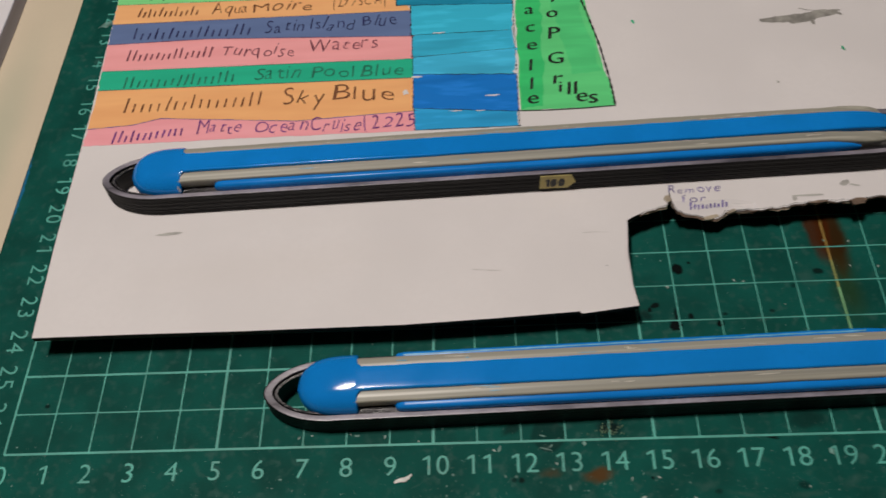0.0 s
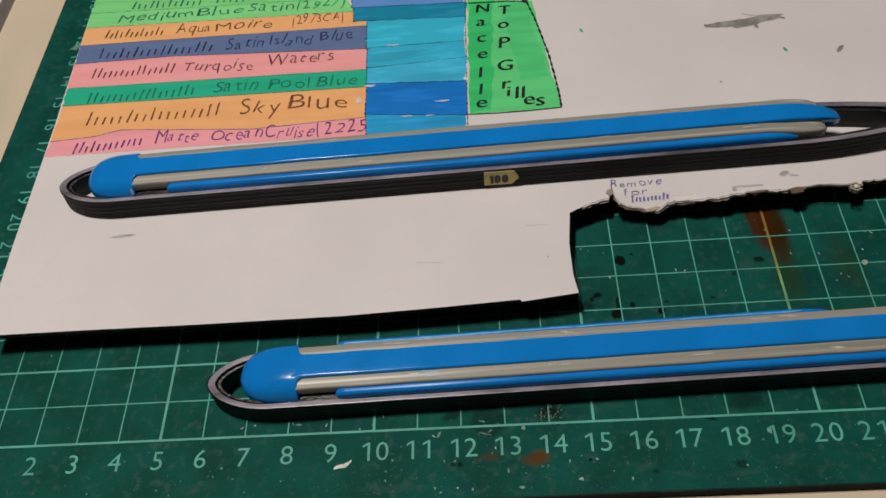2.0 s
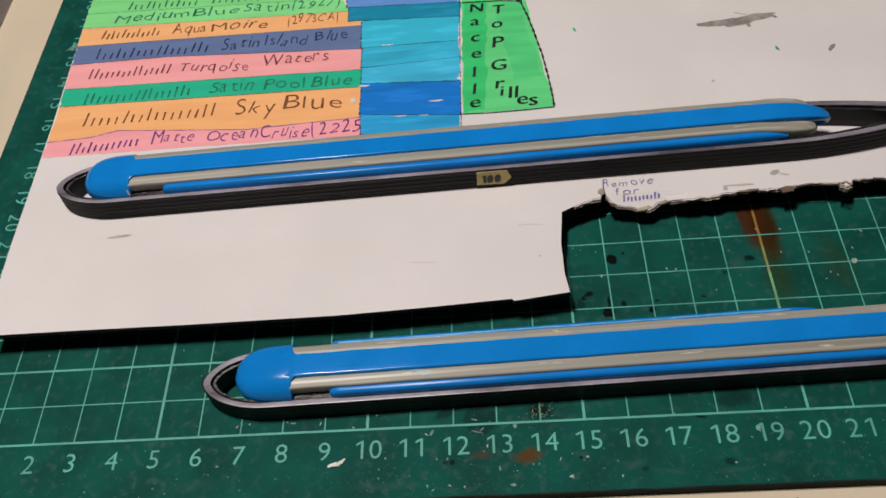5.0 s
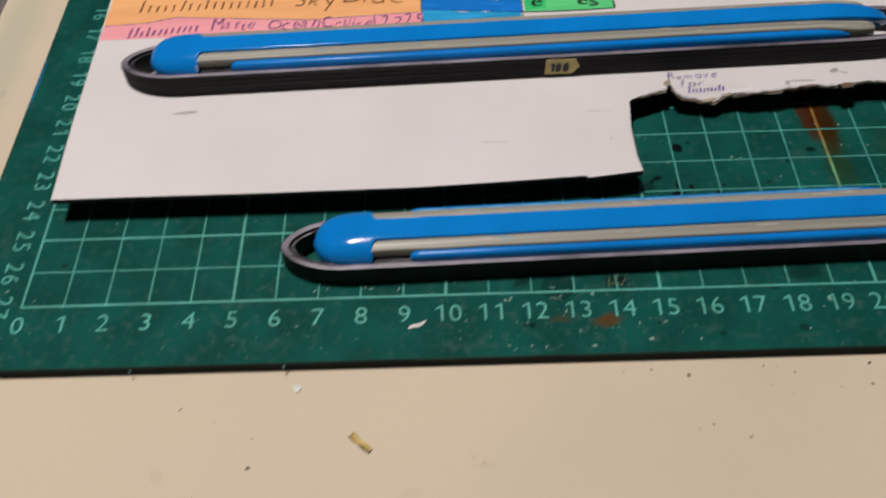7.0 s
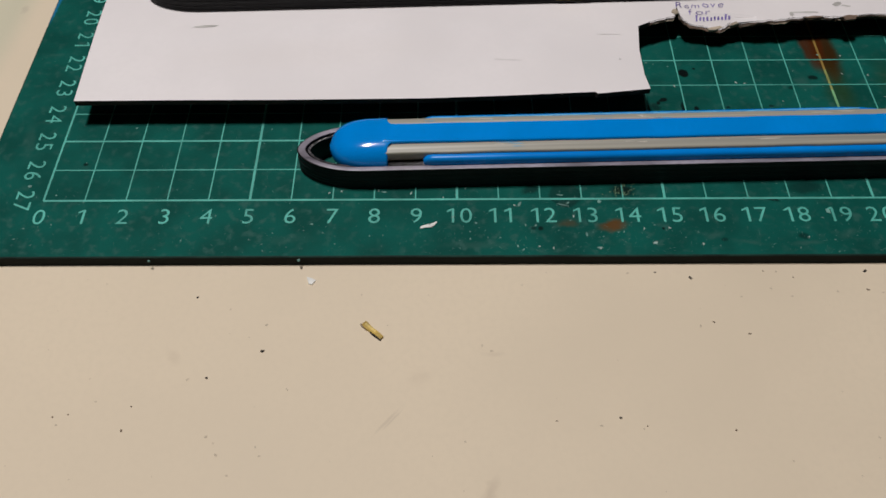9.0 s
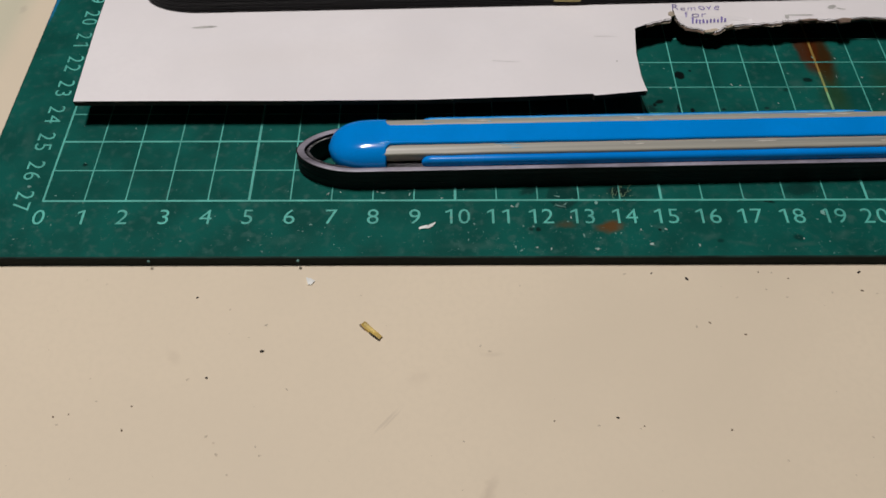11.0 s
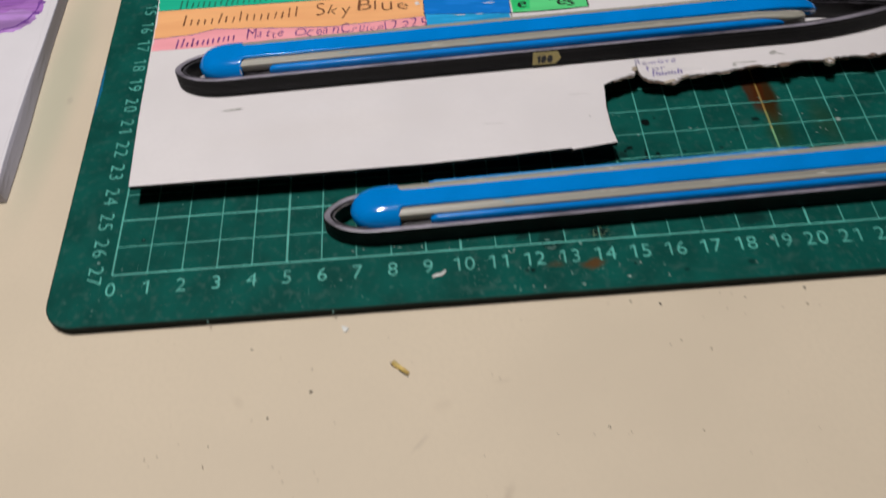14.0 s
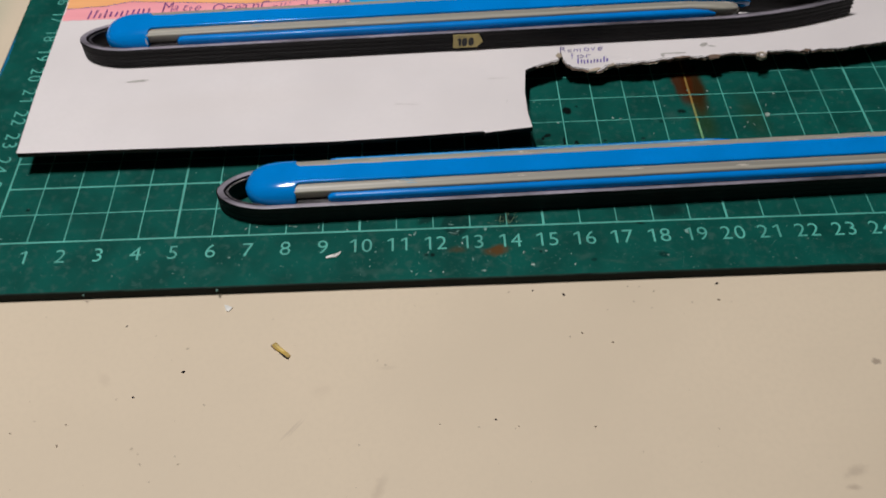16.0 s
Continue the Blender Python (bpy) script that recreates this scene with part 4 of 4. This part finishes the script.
            loops.append([(s0 + (s1 - s0) * f, y - half, z - 0.1), (s0 + (s1 - s0) * f, y - half * 0.6, z + 0.075), (s0 + (s1 - s0) * f, y + half * 0.6, z + 0.075), (s0 + (s1 - s0) * f, y + half, z - 0.1)])
        loft(bm, loops)
        part("worn_patch", rolled(bm), rail_grey, thing, "grey patch where blue paint is rubbed off", True)
    for k in range(30):
        s, side = rng.uniform(26, 196), rng.choice((-1, 1, 1))
        bm = bmesh.new()
        blot(bm, s, side * rng.uniform(3.0, 4.4), rng.uniform(0.5, 3.2), rng.uniform(0.06, 0.14), lambda y: 10.06 - 0.12 * max(0.0, abs(y) - 3.2), 0.13, rng.uniform(-2, 2), seed * 50 + k, 0.35, 10)
        part("paint_streak", rolled(bm), (rail_pale, streak_blue, rail_pale)[k % 3], thing)
    return thing


near = build_nacelle("blue and grey model nacelle in a dark ring, on the mat", 145, 2.45, 8, 0.06)
near.matrix_world = pose(0.0609, 0.01114, 0.0002, 0, 0, 1.35)
far = build_nacelle("blue and grey model nacelle in a dark ring, on the card", 196, 0.5, 9, 0.21)
far.matrix_world = pose(0.01325, 0.07005, board_z(75) / 1000 + 0.0002, -2.4, 0.0, 1.77)

# chip of white primer at the far nacelle's cap
bm = bmesh.new()
blot(bm, 0, 0, 0.26, 1.1, lambda y: 0.0, 0.0, 8, 12, 0.25, 12)
bmesh.ops.rotate(bm, cent=(0, 0, 0), matrix=Matrix.Rotation(radians(82), 3, "X"), verts=bm.verts)
bmesh.ops.translate(bm, vec=(22.15, -7.0, 8.9), verts=bm.verts)
made = bmesh.ops.extrude_face_region(bm, geom=bm.faces[:])
bmesh.ops.translate(bm, vec=(0, -0.2, 0), verts=[v for v in made["geom"] if isinstance(v, bmesh.types.BMVert)])
part("primer_chip", rolled(bm), bare_white, far, "bare white primer chip")

# small price tag stuck on the ring of the far nacelle
bm = bmesh.new()
tag_outline = [(0, 0.2), (7.2, 0), (9.2, 2.2), (8.0, 4.8), (0.1, 4.9)]
face = bm.faces.new([bm.verts.new((x, -8.14, 0.8 + z)) for x, z in tag_outline])
made = bmesh.ops.extrude_face_region(bm, geom=[face])
bmesh.ops.translate(bm, vec=(0, -0.2, 0), verts=[v for v in made["geom"] if isinstance(v, bmesh.types.BMVert)])
bmesh.ops.translate(bm, vec=(114.6, 0, 0), verts=bm.verts)
tag = part("sticker", bm, sticker_tan, far, "small tan paper sticker")
bm = bmesh.new()
at = 116.3
for c in "100":
    for k in range(6):
        put_glyph(bm, c, lambda u, v, at=at + 0.13 * k: (at + u, -8.37 - 0.004 * k, 1.45 + 0.12 * (k % 3) + v), 2.6, 4.2)
    at += glyph_width(c) * 3.0 + 0.75
part("lettering", bm, ink_black, tag)


# ---------- paper at the side of the mat ----------
def build_paper():
    bm = bmesh.new()
    loops = []
    for y, spill in ((33.6, 0.5), (36, 1.0), (44, 1.7), (54, 2.0), (66, 1.9), (84, 1.3), (104, 0.5), (150, 0.3), (252, 0.3)):
        foot = -39.2 + 0.3 * math.sin((y - 34) / 14)
        top = foot - spill
        loops.append([(-235, y, -3.0), (foot, y, -3.0), (foot + 0.1, y, -2.4), (foot - 0.3 * spill, y, -0.6), (foot - 0.7 * spill, y, 1.2), (top, y, 2.05), (top - 0.25, y, 2.2), (-60, y, 2.2), (-235, y, 2.2)])
    loft(bm, loops)
    bmesh.ops.recalc_face_normals(bm, faces=bm.faces)
    for f in bm.faces:
        f.normal_update()
        f.material_index = 0 if f.normal.z > 0.95 else 1
    pad = tagged(part("paper_pad", bm, [paper_white, page_edges_shaded]), "pad of white paper with a purple drawing", "paper")
    bm = bmesh.new()
    box(bm, -234, 35.5, 2.205, -42.0, 251, 2.27, 0.02)
    sheet = part("top_sheet", bm, paper_white, pad, "white top sheet")
    top = lambda y: 2.275
    tones = ((0.40, 0.17, 0.55), (0.46, 0.25, 0.62), (0.34, 0.13, 0.50))
    for k, (x, y, rx, ry, turn) in enumerate(((-57, 124, 12.5, 13.5, 0), (-54, 117, 8, 6.0, 10), (-58, 131, 9, 5.5, 0))):
        bm = bmesh.new()
        blot(bm, x, y, rx, ry, top, 0.03 + 0.02 * k, turn, 300 + k, 0.10, 26)
        part("marker_blot", bm, marker("purple_ink", tones[k], 0.35), sheet)
    bm = bmesh.new()
    rim = [(-46.6, 138.5), (-46.2, 134), (-45.8, 128), (-46.4, 122), (-48.4, 117), (-52, 113.2), (-58, 111.4)]
    stroke(bm, rim, 0.9, top, 0.1, 0.5, 7)
    for x, y in ((-46.4, 136), (-46.0, 131.5), (-46.2, 126), (-47.0, 120), (-50, 115)):
        stroke(bm, [(x - 0.6, y), (x + 0.9, y + 0.1), (x + 2.2, y)], 1.3, top, 0.09, 0.5, int(y))
    part("marker_line", bm, marker("purple_line", (0.20, 0.06, 0.36), 0.3), sheet)
    bm = bmesh.new()
    blot(bm, -58.0, 131.4, 6.2, 2.1, top, 0.12, 4, 310, 0.08)
    part("ink_blot", bm, ink_black, sheet)
    bm = bmesh.new()
    ring = [(-53.2 - 5.8 * math.sin(a), 63.4 + 2.4 * math.cos(a)) for a in [i * math.pi / 9 for i in range(19)]]
    stroke(bm, ring, 0.5, top, 0.05, 0.3)
    blot(bm, -53.8, 70.2, 3.4, 1.7, top, 0.05, -15, 311, 0.12)
    part("pen_drawing", bm, ink_black, sheet)
    return pad


build_paper()


# ---------- crumbs, flakes and flecks ----------
def build_straw():
    def sliver(sections):
        bm = bmesh.new()
        loft(bm, [[(x, y - w, 0), (x, y + w, 0), (x, y + w * 0.9, h), (x, y - w * 0.9, h)] for x, y, w, h in sections])
        return bm

    straw = tagged(part("straw_scrap", sliver(((0.5, 0.25, 0.62, 0.5), (1.2, 0.1, 0.78, 0.75), (2.2, 0.0, 0.72, 0.7), (3.4, 0.05, 0.6, 0.66), (5.0, 0.1, 0.58, 0.6), (6.2, 0.05, 0.56, 0.5))), straw_tan), "small tan scrap of straw on the desk", "scrap")
    part("dark_edge", sliver(((3.3, -0.6, 0.1, 0.62), (4.4, -0.56, 0.18, 0.6), (5.4, -0.5, 0.2, 0.55), (6.35, -0.42, 0.22, 0.45))), crumb_dark, straw, "blackened edge")
    part("dark_end", sliver(((0.1, -0.4, 0.14, 0.3), (0.6, -0.45, 0.24, 0.5), (1.3, -0.62, 0.16, 0.5), (2.0, -0.7, 0.08, 0.4))), crumb_brown, straw, "frayed grey end")
    part("bright_face", sliver(((1.0, 0.2, 0.3, 0.79), (2.6, 0.15, 0.3, 0.74), (4.2, 0.18, 0.24, 0.67))), straw_pale, straw, "pale yellow face")
    straw.matrix_world = pose(0.0787, -0.0334, -0.003, 0, 0, -42)


build_straw()


def crumb(x, y, size, z, material, name, label, seed, tall=0.5):
    rng = random.Random(seed)
    bm = bmesh.new()
    n = 7
    low = [(size * (0.6 + 0.5 * rng.random()) * math.cos(2 * math.pi * i / n), 0.7 * size * (0.6 + 0.5 * rng.random()) * math.sin(2 * math.pi * i / n)) for i in range(n)]
    loft(bm, [[(a, b, 0) for a, b in low], [(a * 0.95, b * 0.95, size * tall * 0.6) for a, b in low], [(a * 0.55, b * 0.55, size * tall) for a, b in low]])
    ob = tagged(part(name, bm, material), label, "crumb", "crumbs and flakes")
    ob.matrix_world = pose(x / 1000, y / 1000, z / 1000, 0, 0, rng.uniform(0, 180))
    return ob


def speck(x, y, long, wide, turn, z, material, name, label, seed):
    """A flat ragged crumb, longer than wide."""
    rng = random.Random(seed)
    bm = bmesh.new()
    rim = [(long / 2 * rng.uniform(0.75, 1.1) * math.cos(math.pi * k / 4), wide / 2 * rng.uniform(0.7, 1.15) * math.sin(math.pi * k / 4)) for k in range(8)]
    loft(bm, [[(a, b, 0) for a, b in rim], [(a * 0.96, b * 0.96, wide * 0.3) for a, b in rim], [(a * 0.6, b * 0.55, wide * 0.5) for a, b in rim]])
    ob = tagged(part(name, bm, material), label, "crumb", "crumbs and flakes")
    ob.matrix_world = pose(x / 1000, y / 1000, z / 1000, 0, 0, turn)


for k, (x, y, long, wide, turn) in enumerate(((153.2, -21.4, 1.15, 0.55, -50), (193.4, -19.6, 1.0, 0.6, 30), (57.6, -40.6, 1.0, 0.62, 15), (46.6, -47.2, 0.62, 0.5, 0), (133.2, -56.7, 0.75, 0.5, -10), (145.3, -19.8, 0.55, 0.45, 0), (41.2, -26.4, 0.75, 0.4, 40))):
    speck(x, y, long, wide, turn, -3.0, crumb_dark, "crumb", "tiny black crumb on the cream desk", 400 + k)
for k, (x, y, long, wide, turn) in enumerate(((170.1, -19.5, 0.4, 0.35, 0), (192.7, -24.8, 0.95, 0.4, -20), (163.7, -36.5, 0.75, 0.35, 0), (156.2, -59.5, 0.55, 0.4, 0), (32.0, -53.9, 0.45, 0.4, 0), (31.1, -59.4, 0.4, 0.7, 0), (19.3, -55.7, 0.4, 0.35, 0),
                                              (16.2, -56.3, 0.5, 0.4, -30), (156.4, -33.4, 0.9, 0.35, -50), (120.0, -57.4, 0.5, 0.3, 20), (138.4, -58.6, 0.4, 0.35, 0), (176.6, -21.3, 0.5, 0.3, -30))):
    speck(x, y, long, wide, turn, -3.0, crumb_brown, "crumb", "tiny brown crumb on the cream desk", 420 + k)
bm = bmesh.new()
faint = ((173.1, -19.7), (163.8, -26.6), (170.9, -24.4), (175.2, -26.6), (185.8, -25.3), (195.9, -25.6), (139.0, -20.0), (129.1, -58.5), (166.2, -66.2), (184.7, -61.2), (17.4, -58.1), (64.0, -50.0), (57.7, -33.8), (42.6, -47.5), (24.3, -52.7),
         (21.8, -47.3), (50.3, -62.2), (51.3, -64.8), (59.0, -63.1), (60.1, -65.0), (54.1, -69.1), (105.2, -39.3), (107.2, -40.7), (101.2, -62.0), (49.1, -29.7), (19.8, -22.6), (78.3, -25.8), (153.3, -34.5), (48.6, -60.7))
rng = random.Random(31)
for k, (x, y) in enumerate(faint):
    blot(bm, x, y, rng.uniform(0.22, 0.42), rng.uniform(0.15, 0.28), lambda v: -3.0, 0.03, rng.uniform(0, 180), 600 + k, 0.35, 9)
for k in range(90):
    blot(bm, rng.uniform(-40, 330), rng.uniform(-96, -19), rng.uniform(0.07, 0.2), rng.uniform(0.06, 0.13), lambda v: -3.0, 0.03, rng.uniform(0, 180), 700 + k, 0.4, 7)
tagged(part("dust_specks", bm, dust_brown), "scattered faint brown dust specks on the desk", "dust", kind="stuff")
bm = bmesh.new()
slab(bm, [(-1.1, 0.9), (-0.5, -1.1), (0.25, -1.25), (1.1, -0.1), (0.2, 0.5)], 0.35, 0.0, 0.05)
flake = tagged(part("paint_flake", bm, fleck_white), "small pointed white paint flake on the desk", "crumb", "crumbs and flakes")
flake.matrix_world = pose(0.0665, -0.0218, -0.003, 0, 0, 0)
crumb(29.0, -17.9, 0.5, -0.6, fleck_pale, "paint_flake", "pale paint flake stuck to the mat edge", 451, 0.6)
crumb(63.5, -17.8, 0.5, -0.6, fleck_pale, "paint_flake", "pale paint flake stuck to the mat edge", 452, 0.6)
crumb(221.3, 40.2, 1.15, 0.0, fleck_grey, "paint_flake", "round pale paint drop on the mat", 453, 0.12)

bm = bmesh.new()
for k, (x, y, rx, ry, turn) in enumerate(((93.0, -8.5, 1.5, 0.5, 12), (94.2, -7.9, 1.0, 0.42, 35))):
    blot(bm, x, y, rx, ry, mat_top, 0.12 + 0.01 * k, turn, 470 + k, 0.4, 14)
made = bmesh.ops.extrude_face_region(bm, geom=bm.faces[:])
bmesh.ops.translate(bm, vec=(0, 0, 0.15), verts=[v for v in made["geom"] if isinstance(v, bmesh.types.BMVert)])
tagged(part("paint_chip", bm, fleck_white), "white flaked paint chip on the mat below the numerals", "paint chip")

bm = bmesh.new()
slab(bm, [(-9.0, 144.9), (-7.4, 145.4), (-6.2, 144.8), (-4.6, 147.0), (-3.4, 147.6), (-3.6, 148.4), (-5.4, 147.8), (-7.2, 147.4), (-8.0, 146.0)], 0.14, 0.02)
tagged(part("paint_chip", bm, fleck_pale), "pale paint mark dried over the mat's side numerals", "paint chip")

rng = random.Random(77)
bm = bmesh.new()
for k in range(620):
    x, y = rng.uniform(-15, 270), rng.choice((rng.uniform(-16.5, 4), rng.uniform(-16.5, -7), rng.uniform(0, 68), rng.uniform(0, 110)))
    r = 0.07 + 0.17 * rng.random() ** 5
    if rng.random() < 0.03:
        r *= 1.7
    blot(bm, x, y, r * rng.uniform(0.7, 1.8), r, mat_top, 0.11, rng.uniform(0, 180), 500 + k, 0.35, 7)
for k in range(1500):
    x, y = rng.choice((rng.uniform(-15, 270), rng.uniform(90, 270))), rng.choice((rng.uniform(-16.5, 4), rng.uniform(-16.5, -8), rng.uniform(0, 68)))
    r = rng.uniform(0.03, 0.075)
    blot(bm, x, y, r * rng.uniform(0.8, 1.6), r, mat_top, 0.112, rng.uniform(0, 180), 5000 + k, 0.3, 5)
for k, (x, y, rx, ry, turn) in enumerate(((188.0, -4.2, 0.5, 0.75, 20), (134.1, -0.9, 0.4, 0.6, 0), (133.0, -15.0, 0.8, 0.35, 0), (130.2, -11.0, 0.25, 0.6, 0), (125.4, -1.9, 1.5, 0.22, -15), (126.4, -1.4, 0.6, 0.2, 40),
                                           (124.8, 1.2, 0.8, 0.18, -20), (-4.6, 4.7, 0.5, 0.4, 0), (82.5, 2.4, 0.7, 0.2, 0), (99.0, -5.5, 0.3, 0.5, 0), (104.5, -7.4, 0.3, 0.3, 0), (115.0, -1.6, 0.3, 0.7, -25))):
    blot(bm, x, y, rx, ry, mat_top, 0.13, turn, 930 + k, 0.35, 10)
tagged(part("paint_flecks", bm, fleck_pale), "scattered pale paint flecks dried on the mat", "paint flecks", kind="stuff")

bm = bmesh.new()
spots = ((69.0, 2.1), (72.0, 2.7), (81.0, 2.8), (88.9, 2.0), (96.7, 0.6), (158.4, 39.6), (175.0, 40.9), (186.0, 33.7), (205.6, 51.5), (225.5, 49.3), (216.2, 36.1), (213.2, 35.1), (214.7, 37.1), (221.9, 44.2), (211.0, 43.6),
         (204.2, 44.1), (177.2, 40.6), (133.1, -15.1), (122.2, -15.0), (119.0, -14.5), (113.7, -2.0), (127.6, -5.4), (143.8, -9.3), (145.8, -13.5), (156.9, -13.9), (149.8, -9.1), (181.6, -12.0))
for k, (x, y) in enumerate(spots):
    blot(bm, x, y, rng.uniform(0.22, 0.5), rng.uniform(0.14, 0.24), mat_top, 0.135, rng.uniform(0, 180), 1200 + k, 0.45, 9)
tagged(part("paint_flecks", bm, fleck_grey), "small greyish white paint flecks dried on the mat", "paint flecks", kind="stuff")

bm = bmesh.new()
for k in range(34):
    blot(bm, 140.2 + rng.gauss(0, 1.9), 2.9 + rng.gauss(0, 1.1), rng.uniform(0.12, 0.6), rng.uniform(0.07, 0.13), mat_top, 0.12 + 0.001 * k, rng.uniform(0, 180), 900 + k, 0.4, 7)
tagged(part("gold_flecks", bm, fleck_gold), "cluster of golden paint flecks on the mat", "paint flecks", kind="stuff")
